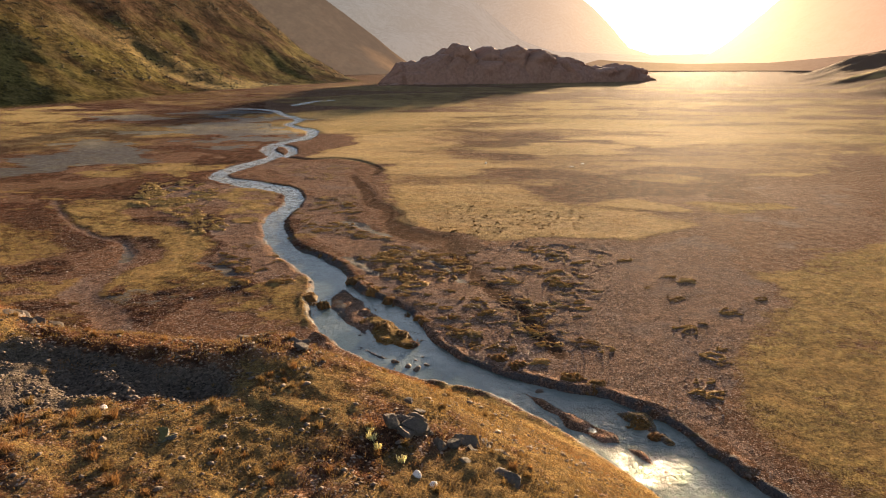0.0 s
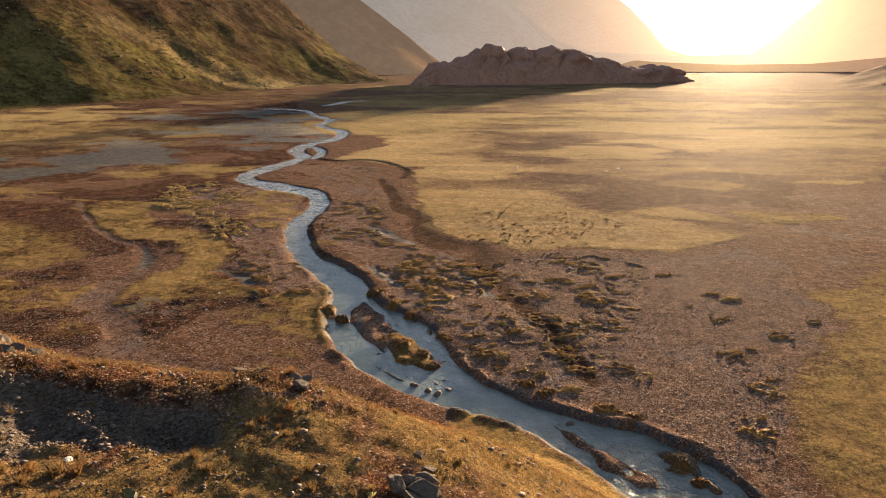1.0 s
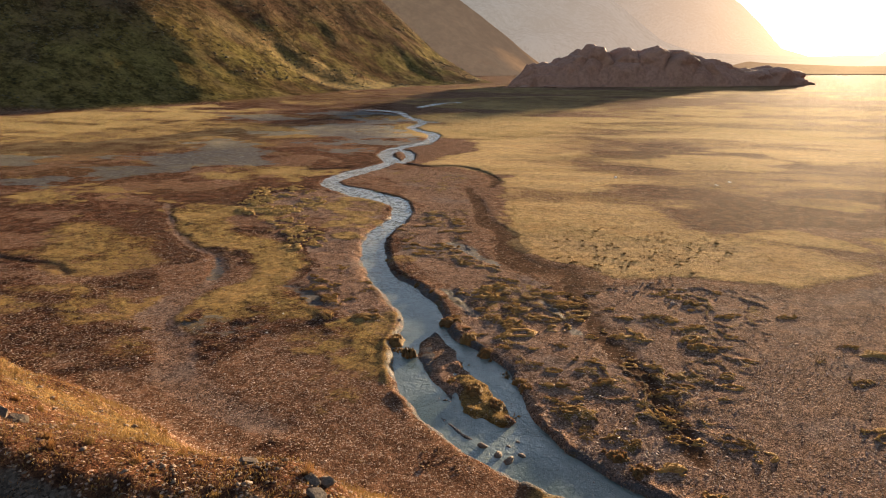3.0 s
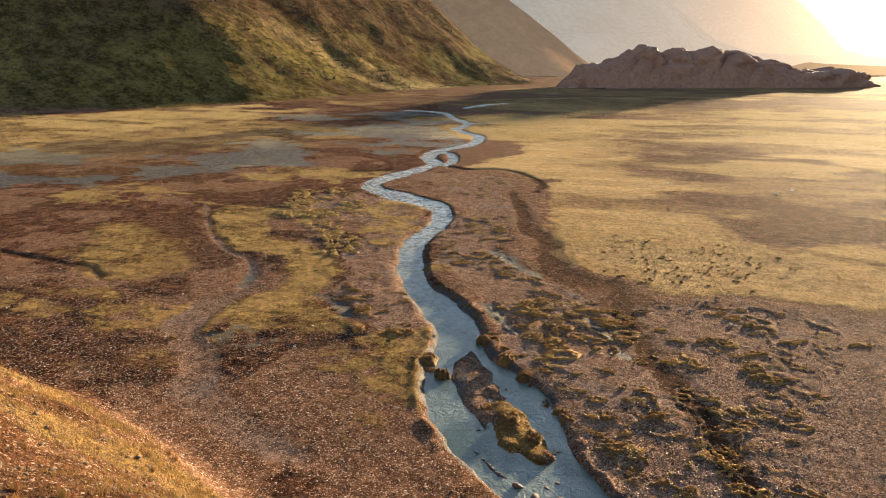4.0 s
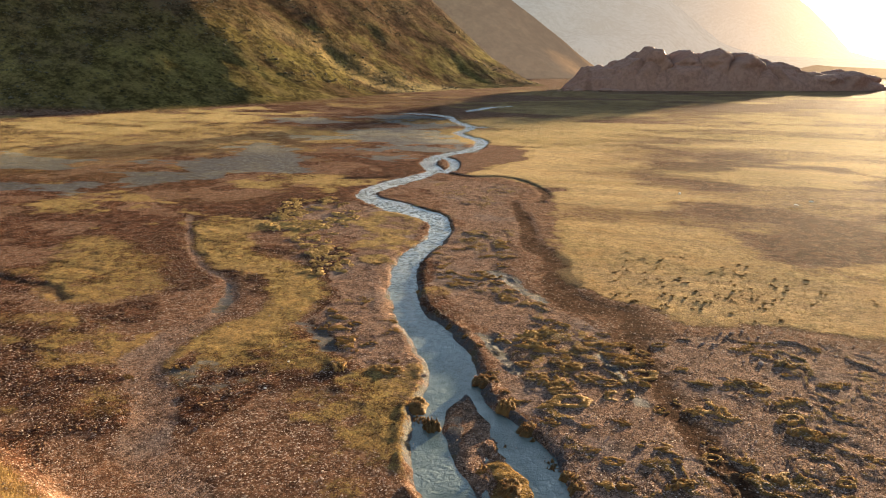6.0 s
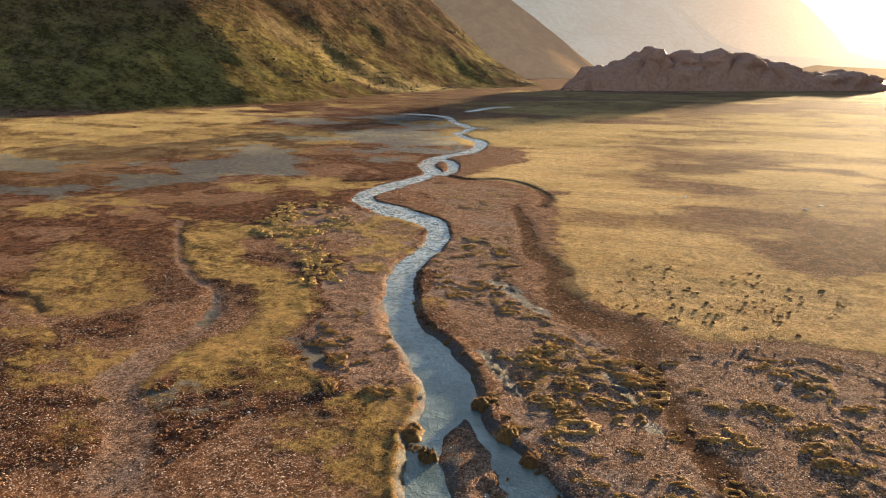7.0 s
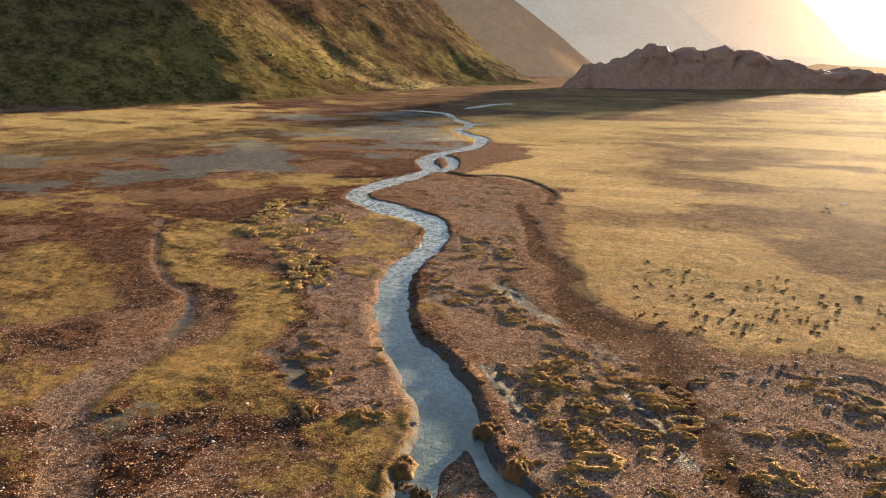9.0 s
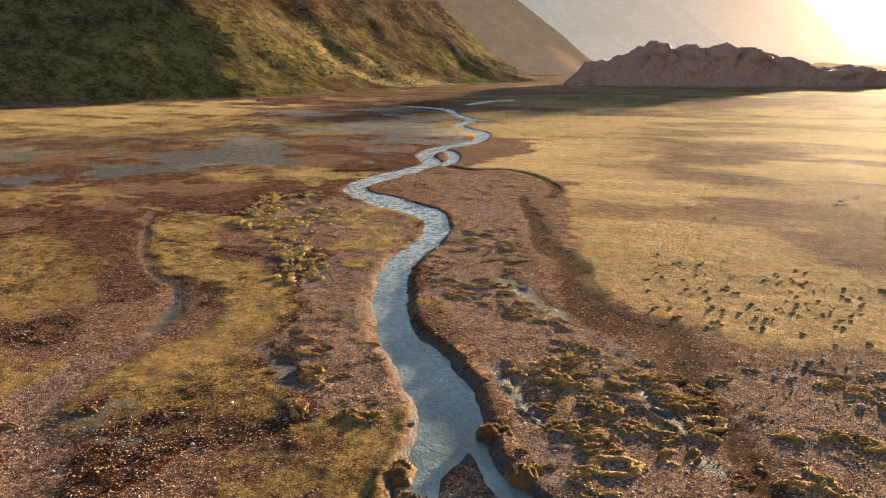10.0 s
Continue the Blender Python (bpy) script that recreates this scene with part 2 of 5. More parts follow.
MARSH = [(-118, 86), (-80, 60), (-69.1, 68), (-66.3, 69.7), (-66.7, 74.8), (-65.4, 79), (-63, 82.6), (-63, 88.3), (-62.5, 95.4), (-54.6, 93.4), (-56, 101.7), (-56.4, 107), (-66.7, 119.9), (-76.8, 124.2), (-79.5, 119.7), (-75, 107), (-84, 99.5), (-95.7, 97), (-106, 100)]
BROWN_BAND = [(-113, 104), (-104.2, 116.5), (-88.2, 132), (-87, 145.5), (-71.9, 134.7), (-64.5, 121), (-77.8, 126), (-81, 120.8), (-77.7, 110.1), (-88.1, 100.6), (-97.3, 98.2), (-107, 101)]
# the olive plain where the rock hill's long shadow lies
OLIVE_SHADE = [(-150, 290), (-75, 350), (-30, 300), (-18.5, 157), (-27, 130), (-42, 150), (-62, 200), (-100, 200)]
MARSH_FAR = [(-108.8, 171.3), (-96.5, 185.3), (-82.2, 191.2), (-70.4, 187.3), (-58, 171.2), (-50.9, 154.4), (-42.4, 147.2), (-39.6, 132.2), (-41.4, 124.5), (-42.7, 116.9), (-42.7, 107.6), (-45.7, 106.4), (-57.9, 118), (-73.9, 132.8), (-89.5, 148.2)]
BARE_FAR = [(-46, 156.2), (-45.1, 161.1), (-39.9, 156.4), (-34.6, 163.9), (-32, 150), (-36, 136.2)]
SOD_ISLAND = [(-7.9, 42), (-7.1, 41.7), (-6.4, 40.4), (-5.5, 39.4), (-4.4, 37.9), (-3.7, 36.9), (-4.3, 36), (-5.2, 36.4), (-6.1, 37), (-6.9, 38), (-7.4, 39.8)]
BETWEEN = [(-9.1, 44.5), (-8.1, 43.7), (-7.1, 42.9), (-5.6, 41.1), (-4.7, 40), (-3.7, 38.5), (-3, 37.5), (-3, 36.4), (-3.9, 36.2), (-4.5, 38), (-5.7, 39.5), (-6.5, 40.6), (-7.2, 41.9), (-8.2, 42.4)]
GRIT_ISLAND = [(-9.8, 45), (-10.1, 43.4), (-9.7, 41.7), (-9, 40.5), (-7.7, 38.9), (-6.8, 37.9), (-7.3, 39.7), (-7.8, 41.6), (-8.2, 43), (-8.9, 43.7)]
BAR_LOW = rounded([(1.8, 31.8, 0.3), (3, 30.5, 1.0), (4.2, 29.3, 1.2), (5.2, 28.3, 1.0), (5.9, 27.6, 0.8), (6.4, 26.7, 0.3)], 2)
SOD_BAR = rounded([(5.5, 30.5, 0.6), (6.3, 30.0, 0.9), (6.8, 29.3, 0.8), (7.3, 28.4, 0.4)], 2)
BAR_MID = rounded([(-7.5, 36.6, 0.3), (-6.8, 36.2, 0.5), (-5.7, 35.3, 0.5), (-4.8, 34.8, 0.5), (-4.2, 34.4, 0.3)], 2)
SCREE = [(-13.5, 19.4), (-11, 20.3), (-8.2, 20.5), (-6.2, 20.6), (-5.6, 19.6), (-8.4, 18), (-10, 16.6), (-14, 16.6)]
HILL_FOOT = [(-420, 60), (-260, 90), (-200, 128), (-174, 148), (-159, 160), (-146, 178), (-135, 203), (-127, 238), (-122, 285), (-111, 344), (-88, 412),
             (-118, 500), (-230, 600), (-460, 640)]
FAN = [(-172, 266), (-162, 274), (-150, 281), (-143, 288), (-129, 302), (-119, 319), (-108, 350)]
RIGHT_FOOT = [(97, 150), (100, 200), (106, 250), (118, 310), (150, 420), (290, 700), (900, 900), (1000, 60), (300, 20), (130, 80)]
SWATH = [(-12, 122), (-6, 109), (-1, 88), (2, 76), (6, 73), (10, 72), (12, 71), (19, 66), (25, 74), (33, 98), (31, 107), (24, 122), (11, 137), (-2, 141)]
GOLD_BAND = [(-176, 144), (-119, 103), (-112.9, 111.5), (-109, 121), (-109.2, 160), (-104.9, 187.2), (-132.4, 195.8), (-149.9, 168.1), (-157.8, 149)]


def rise(x, y):
    return 3.0 * smooth(120, 320, np.hypot(x, y))


def knoll(x, y):
    """The near hill's height, below zero where the plain is higher."""
    north = 2.3 - 0.213 * (x + 3.46) - 0.714 * (y - 27.66)
    east = 0.70 * (0.735 * (0.2 - x) + 0.678 * (31.2 - y))
    west = 6.4 - 0.85 * (y - 22.2) + 0.28 * np.clip(-x - 11.5, 0, 12)
    top = 6.35 - 0.16 * (np.clip(x, -40, 30) + 7) - 0.07 * (y - 18)
    knob = 0.55 * np.exp(-((x + 6.1) ** 2 + (y - 22.9) ** 2) / 1.3)
    k = 2.6
    return knob - np.log(sum(np.exp(-k * np.clip(f, -60, 60)) for f in (north, east, west, top))) / k


def brim(y):
    """How far the water lies below the turf: less up the valley."""
    return 0.24 - 0.17 * smooth(52, 92, y)


def water_edge(x, y):
    """Distance outside the water's edge (minus inside), with a ragged bank."""
    best = np.full(np.shape(x), 1e9)
    for line in WATERS:
        d, w, _ = to_line(x, y, line)
        best = np.minimum(best, d - w / 2)
    return best + 0.14 * fbm(x, y, 1.3, 4, 5, 0.6) + 0.12 * fbm(x, y, 5, 2, 6)


def strip(x, y, line, soft=0.4):
    d, w, side = to_line(x, y, line)
    return 1 - smooth(-soft, soft, d - w / 2 + 0.25 * fbm(x, y, 1.4, 3, 8)), d, side


def zones(x, y):
    """How far each kind of ground covers each place, 0 to 1."""
    x, y = np.asarray(x, float), np.asarray(y, float)
    r = np.hypot(x, y)
    amp = 0.25 + np.clip(r, 0, 200) / 55
    wide = 0.05 * np.clip(r - 35, 0, 120)
    wx = x + amp * fbm(x, y, 4.5, 4, 11, 0.6) + wide * fbm(x, y, 14, 3, 71)
    wy = y + amp * fbm(x, y, 4.5, 4, 12, 0.6) + wide * fbm(x, y, 14, 3, 72)
    n1, n2, n3 = fbm(x, y, 9, 5, 13), fbm(x, y, 2.2, 4, 14), fbm(x * 0.45, y, 22, 4, 15)
    left = smooth(3, -6, x + 0.40 * (y - 45) + 9.0)
    far = smooth(105, 150, r)
    turf = 0.75 * smooth(0.18, 0.62, fbm(x * 0.5, y, 7, 5, 13) + 0.5 * n2) * left * (1 - far)
    for pts, soft, amount in ((TURF_RIGHT, 0.9, 0.95), (TURF_NEAR, 1.2, 0.82), (TURF_LEFT, 0.9, 0.76), (TURF_EDGE, 1.5, 0.66), (TURF_BEND, 1.5, 0.8), (TURF_FOOT, 0.5, 1.0), *((pts, 0.9, 0.6) for pts in TURF_PATCHES)):
        turf = np.maximum(turf, amount * inside(wx, wy, pts, soft))
    turf = np.maximum(turf, far * smooth(-0.7, 0.1, n3))
    grit = np.maximum(inside(wx, wy, GRIT_BANK, 0.8), inside(wx, wy, GRIT_RIGHT, 0.8))
    grit = np.maximum(grit, 0.8 * inside(wx, wy, BARE_FAR, 2))
    grit = np.maximum(grit, 0.6 * inside(wx, wy, GRIT_PLAIN, 4.0) * smooth(-0.3, 0.3, n1 + 0.5 * n2))
    turf = np.maximum(turf, 0.8 * inside(wx, wy, GRIT_PLAIN, 4.0) * smooth(0.1, 0.5, fbm(x * 0.4, y, 5, 4, 70)))
    wet = np.maximum(inside(wx, wy, MARSH, 2.0) * smooth(-0.6, 0.0, fbm(x * 0.4, y, 9, 4, 76) + 0.3 * n2), inside(wx, wy, MARSH_FAR, 3) * smooth(-0.3, 0.15, fbm(x * 0.5, y, 9, 5, 77) + 0.3 * n2))
    wet = np.maximum(wet, 0.55 * inside(wx, wy, GREY, 0.6) * smooth(-0.5, 0.2, n2))
    for line in WET_MUD:
        wet = np.maximum(wet, 0.75 * strip(x, y, line, 0.4)[0])
    dry, dd, side = strip(x, y, DRY)
    dryf, df, _ = strip(x, y, DRY_FAR)
    dryl, dl, _ = strip(x, y, DRY_LEFT, 0.7)
    tr, _, _ = strip(x, y, TRENCH)
    cut, _, _ = strip(x, y, CUT_FAR)
    crack, _, _ = strip(x, y, CRACK)
    band = inside(wx, wy, BROWN_BAND, 3)
    # the thin peat tone on the olive plain is painted to deepen its shadow
    peat = np.maximum.reduce([0.8 * band, 0.2 * inside(wx, wy, OLIVE_SHADE, 6), 0.9 * dry, 0.9 * dryf, 0.9 * tr, 0.9 * cut, 0.3 * crack])
    # dark heath beside the dry channel
    peat = np.maximum(peat, 0.6 * (1 - smooth(0.2, 1.5, dd + 1.6 * n2)) * smooth(80, 64, y) * smooth(36, 50, y))
    peat = np.maximum(peat, 0.6 * inside(wx, wy, [(-9.5, 61.5), (-5.5, 61), (-2, 59.2), (0.5, 56.6), (-1, 54.8), (-4.3, 56), (-7.6, 56.8)], 1.0))
    grit = np.maximum(grit, 0.85 * dryl)
    # mats of sod among the gravel right of the stream
    sod = inside(wx, wy, GRIT_RIGHT, 1.5) * smooth(-0.3, 0.05, fbm(x + 0.6 * y, y * 0.75, 4.2, 3, 21)) * smooth(0.4, 1.6, water_edge(x, y))
    curl = fbm(x + 0.25 * y, y, 1.5, 3, 22)
    sod = sod * np.maximum(1 - smooth(0.05, 0.17, np.abs(curl)), 0.55 * smooth(0.35, 0.6, curl))
    sod = sod * smooth(9, 3, x - 0.25 * (y - 45))
    # patches of heath in the far turf, streaked across the valley
    patch = smooth(0.0, 0.4, fbm(x * 0.35, y, 11, 4, 23)) * smooth(62, 85, y) * smooth(-25, -8, x)
    swath = inside(wx, wy, SWATH, 3.0) * smooth(-0.35, 0.15, fbm(x * 0.4, y, 7, 5, 74))
    turf = turf * (1 - 0.45 * patch) * (1 - 0.85 * swath)
    hill = np.maximum(0, knoll(x, y))
    up = smooth(0.5, 1.6, hill)
    scree = inside(wx + 0.5 * n2, wy + 0.5 * fbm(x, y, 1.4, 3, 79), SCREE, 1.0)
    kn = fbm(x, y, 3.0, 4, 25)
    turf = turf * (1 - up) + up * smooth(-0.55, 0.25, kn + 0.25 * n2)
    turf = np.maximum(turf, inside(wx, wy, TURF_FOOT, 0.5))
    heath = (1 - up) * left * smooth(-0.1, 0.35, fbm(x, y, 6, 4, 27) + 0.25) + up * smooth(0.15, 0.55, -kn)
    heath = np.maximum(heath, np.maximum(patch * 0.45, 0.7 * swath))
    grit, wet, sod, peat = grit * (1 - up), wet * (1 - up), sod * (1 - up), peat * (1 - up)
    slope = np.zeros(np.shape(x))
    far_in = (r > 90) & (r < 1200)
    if np.any(far_in):
        d = inner_depth(x[far_in], y[far_in], HILL_FOOT)
        slope[far_in] = smooth(0, 5, d + 1.5 * n3[far_in])
        fan = (1 - smooth(3, 15, to_line(x[far_in], y[far_in], FAN)[0] + 6 * n3[far_in]))
        hn = fbm(x[far_in], y[far_in], 24, 4, 29)
        keep = slope[far_in]
        turf[far_in] = turf[far_in] * (1 - keep) + keep * np.maximum(fan, 0.28 * smooth(0.1, 0.55, hn))
        heath[far_in] = heath[far_in] * (1 - keep) + keep * smooth(0.35, -0.2, hn)
    turf, heath = turf * (1 - 0.85 * dryl * (1 - up)), heath * (1 - 0.8 * dryl * (1 - up))
    west = smooth(-38, -55, x + 0.12 * (y - 100)) * smooth(85, 105, y) * (1 - slope)
    gold = inside(wx, wy, GOLD_BAND, 4)
    gold = gold * smooth(-0.7, 0.0, fbm(x * 0.3, y, 7, 4, 73))
    turf = np.maximum(turf * (1 - 0.35 * west), gold)
    heath, peat = np.maximum(heath, 0.4 * west * (1 - gold)), np.maximum(peat, 0.12 * west) * (1 - gold)
    deep = smooth(170, 250, r) * (1 - slope) * smooth(-0.5, 0.3, n3 + 0.6 * n1)
    turf, heath = turf * (1 - 0.45 * deep), np.maximum(heath, 0.5 * deep)
    away = smooth(330, 420, r)
    turf, heath = turf * (1 - 0.55 * away), heath * (1 - 0.6 * away)
    # paler dry turf out on the plain, its tone partly standing in for haze
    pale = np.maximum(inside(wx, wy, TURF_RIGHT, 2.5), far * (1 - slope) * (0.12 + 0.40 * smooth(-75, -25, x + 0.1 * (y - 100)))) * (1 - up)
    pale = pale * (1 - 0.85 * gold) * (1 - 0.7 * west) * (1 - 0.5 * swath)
    island = inside(wx, wy, SOD_ISLAND, 0.3)
    bar = np.maximum(inside(wx, wy, GRIT_ISLAND, 0.3), strip(x, y, BAR_LOW, 0.3)[0])
    sod = np.maximum(sod, np.maximum(island, strip(x, y, SOD_BAR, 0.3)[0]))
    gap = inside(wx, wy, BETWEEN, 0.4) * (1 - island)
    bar = np.maximum(bar, gap)
    wet = np.maximum(wet * (1 - bar), 0.45 * gap)
    sod, peat = sod * (1 - gap), peat * (1 - gap)
    grit = np.maximum(grit, bar) * (1 - island)
    heath, turf = heath * (1 - np.maximum(island, bar)), turf * (1 - np.maximum(island, bar))
    wet = np.maximum(wet, 0.62 * (1 - smooth(0.1, 0.75, water_edge(x, y))) * (1 - np.maximum(island, bar)))
    return dict(pale=pale, turf=turf, grit=grit, wet=wet, peat=peat, sod=sod, heath=heath, scree=scree * up, up=up, slope=slope, dry=dry, dryside=side, drydist=dd, dryl=dryl, tr=tr,
                cut=np.maximum(cut, dryf), crack=crack, left=left)


def round_depth(x, y, pts):
    """Depth inside an outline, with its shoulders rounded off."""
    d = inner_depth(x, y, pts)
    reach = np.minimum(45, 0.75 * d)
    total = d.copy()
    for k in range(8):
        total = total + inner_depth(x + reach * math.cos(k * math.pi / 4), y + reach * math.sin(k * math.pi / 4), pts)
    return total / 9


def inner_depth(x, y, pts):
    d, _, _ = to_line(x, y, pts, True)
    return d * (inside(x, y, pts, 1e-3) > 0.5)


def height(x, y, z=None):
    """The ground's height."""
    x, y = np.asarray(x, float), np.asarray(y, float)
    z = zones(x, y) if z is None else z
    r = np.hypot(x, y)
    base = rise(x, y) + 0.05 * fbm(x, y, 14, 3, 31) + 0.012 * fbm(x, y, 2.4, 3, 32) + 0.022 * z["turf"] * fbm(x * 0.8, y, 2.2, 4, 84, 0.6) * smooth(150, 100, r) + 0.05 * fbm(x, y, 60, 2, 33) * smooth(60, 140, r)
    base = base + (0.03 * z["turf"] + 0.02 * z["heath"]) * (1 - z["up"]) * smooth(110, 60, r) - 0.025 * z["grit"] - 0.04 * z["wet"]
    lump = fbm(x, y, 0.75, 3, 34)
    base = base + z["sod"] * (0.07 + 0.05 * lump) + 0.012 * z["turf"] * fbm(x, y, 0.9, 3, 35) + 0.03 * z["heath"] * lump
    # low rough tussocks over the right-hand turf and the far plain
    base = base + 0.012 * smooth(0.25, 0.6, fbm(x, y, 1.3, 2, 36)) * z["turf"] * (1 - z["up"]) * smooth(-12, 0, x)
    base = base - 0.04 * z["dry"] * smooth(34, 42, y) - 0.02 * z["dryl"] - 0.07 * z["tr"] - 0.10 * z["cut"] - 0.05 * z["crack"]
    base = base + 0.02 * np.exp(-((z["drydist"] - 1.6) / 0.7) ** 2) * (z["dryside"] > 0) * smooth(56, 62, y)
    # the near knoll, with ledges and hollows
    k = knoll(x, y)
    rough = 0.17 * fbm(x, y, 4.5, 3, 41, 0.5) + 0.055 * fbm(x, y, 1.5, 4, 42, 0.55) + 0.05 * fbm(x, y, 0.5, 3, 43, 0.6)
    ledge = np.sin(k * 2.6 + 1.5 * fbm(x, y, 6, 2, 44))
    k = k + (rough * (1 + 0.9 * smooth(23, 26, y)) + 0.10 * ledge) * smooth(0, 1.2, k) - z["scree"] * (0.30 + 0.14 * fbm(x, y, 0.9, 3, 78)) + 0.12 * np.exp(-((y - 21.0) / 0.9) ** 2) * smooth(-13, -11, x) * smooth(-3.5, -5, x)
    base = np.maximum(base, k) + 0.12 * np.exp(-np.abs(base - k) * 2.5)
    # the bar and the islands stand in the cut channel
    e = water_edge(x, y)
    bed = -brim(y) - 0.28 + 0.10 * fbm(x, y, 1.2, 3, 45) + rise(x, y)
    near_sod = 0.10 * np.exp(-((e - 0.35) / 0.3) ** 2) * smooth(0.0, 0.3, fbm(x, y, 1.6, 3, 46) + 0.05) * (r < 110)
    soft = 0.20 + z["left"] * (0.4 + 0.4 * smooth(43, 47, y)) * smooth(120, 90, y)
    t = smooth(-1, 1, e / soft)
    base = bed * (1 - t) + (base + near_sod) * t
    low = inside(x, y, BETWEEN, 0.45)
    base = base * (1 - low) + np.minimum(base, bed + 0.29) * low
    isl = inside(x + 0.3 * fbm(x, y, 1, 3, 47), y + 0.3 * fbm(x, y, 1, 3, 48), SOD_ISLAND, 0.22)
    grv = inside(x + 0.12 * fbm(x, y, 1, 3, 49), y, GRIT_ISLAND, 0.8)
    base = np.maximum(base, bed + isl * (0.38 + 0.07 * lump))
    base = np.maximum(base, -0.31 + 0.16 * grv + 0.006 * lump)
    for line, top in ((BAR_LOW, 0.36), (SOD_BAR, 0.43), (BAR_MID, 0.35)):
        s, _, _ = strip(x, y, line, 0.4)
        base = np.maximum(base, bed + top * s)
    # the left hillside and the ridge behind it
    far = r > 90
    if np.any(far):
        fx, fy = x[far], y[far]
        d = round_depth(fx + 5 * fbm(fx, fy, 60, 3, 51), fy + 5 * fbm(fx, fy, 60, 3, 52), HILL_FOOT)
        d = d * (1 + 0.10 * fbm(fx, fy, 90, 3, 53))
        h = 0.86 * (np.sqrt(d * d + 280) - math.sqrt(280)) * smooth(0, 4, d)
        h = h + smooth(3, 25, d) * (0.9 * fbm(fx, fy, 45, 4, 54) + 0.32 * fbm(fx, fy, 9, 4, 55, 0.6))
        d3 = inner_depth(fx + 8 * fbm(fx, fy, 60, 3, 58), fy, RIGHT_FOOT)
        h3 = 0.42 * (np.sqrt(d3 * d3 + 400) - 20) + smooth(0, 40, d3) * 3 * fbm(fx, fy, 50, 4, 59)
        base[far] = base[far] + np.clip(np.maximum(h, h3), 0, 260)
    return base


# ---- the ground sheet ----
def polar_grid():
    rad = [0.001, 1.0, 2.5, 4.2, 6.0]
    while rad[-1] < 4400:
        r = rad[-1]
        rad.append(r + max(0.13, 0.0031 * r if r < 110 else 0.0062 * r if r < 520 else 0.02 * r if r < 1100 else 0.08 * r))
    fine = np.arange(-61, 43, 0.155)
    coarse = np.arange(43, 299, 4.0)
    az = np.radians(np.concatenate([fine, coarse]))
    return np.array(rad), az


RAD, AZ = polar_grid()
RR, AA = np.meshgrid(RAD, AZ, indexing="ij")
GX, GY = (RR * np.sin(AA)).ravel(), (RR * np.cos(AA)).ravel() + 2.0
ZONE = zones(GX, GY)
GZ = height(GX, GY, ZONE)
NR, NA = len(RAD), len(AZ)


def grid_faces(keep=None):
    i = np.arange(NR - 1)[:, None] * NA
    j = np.arange(NA)[None, :]
    k = (j + 1) % NA
    quads = np.stack([i + j, i + NA + j, i + NA + k, i + k], -1).reshape(-1, 4)[:, ::-1]
    return quads if keep is None else quads[keep[quads].any(1)]


def mesh_from(name, verts, quads, extra=()):
    me = bpy.data.meshes.new(name)
    used = np.unique(quads)
    remap = np.full(len(verts), -1)
    remap[used] = np.arange(len(used))
    verts, quads = verts[used], remap[quads]
    me.vertices.add(len(verts))
    me.vertices.foreach_set("co", verts.astype(np.float32).ravel())
    me.loops.add(quads.size)
    me.loops.foreach_set("vertex_index", quads.astype(np.int32).ravel())
    me.polygons.add(len(quads))
    me.polygons.foreach_set("loop_start", np.arange(0, quads.size, 4, dtype=np.int32))
    me.polygons.foreach_set("use_smooth", np.ones(len(quads), bool))
    for key, rgba in extra:
        att = me.attributes.new(key, "FLOAT_COLOR", "POINT")
        att.data.foreach_set("color", np.stack(rgba, -1)[used].astype(np.float32).ravel())
    me.update(calc_edges=True)
    me.validate()
    return me


def material(name):
    m = bpy.data.materials.new(name)
    m.use_nodes = True
    t = m.node_tree
    t.nodes.clear()
    o = t.nodes.new("ShaderNodeOutputMaterial")
    b = t.nodes.new("ShaderNodeBsdfPrincipled")
    link(t, b.outputs[0], o.inputs[0])
    return m, t, b


def bump(tree, bsdf, fac, distance, strength=1.0, before=None):
    n = tree.nodes.new("ShaderNodeBump")
    n.inputs["Strength"].default_value, n.inputs["Distance"].default_value = strength, distance
    link(tree, fac, n.inputs["Height"])
    if before is not None:
        link(tree, before, n.inputs["Normal"])
    if bsdf is not None:
        link(tree, n.outputs[0], bsdf.inputs["Normal"])
    return n.outputs[0]


def voronoi(tree, coord, scale, out_name="Color", feature="F1"):
    n = tree.nodes.new("ShaderNodeTexVoronoi")
    n.feature = feature
    n.inputs["Scale"].default_value = scale
    link(tree, coord, n.inputs["Vector"])
    return n.outputs[out_name]


def grey(tree, colour):
    n = tree.nodes.new("ShaderNodeRGBToBW")
    link(tree, colour, n.inputs[0])
    return n.outputs[0]


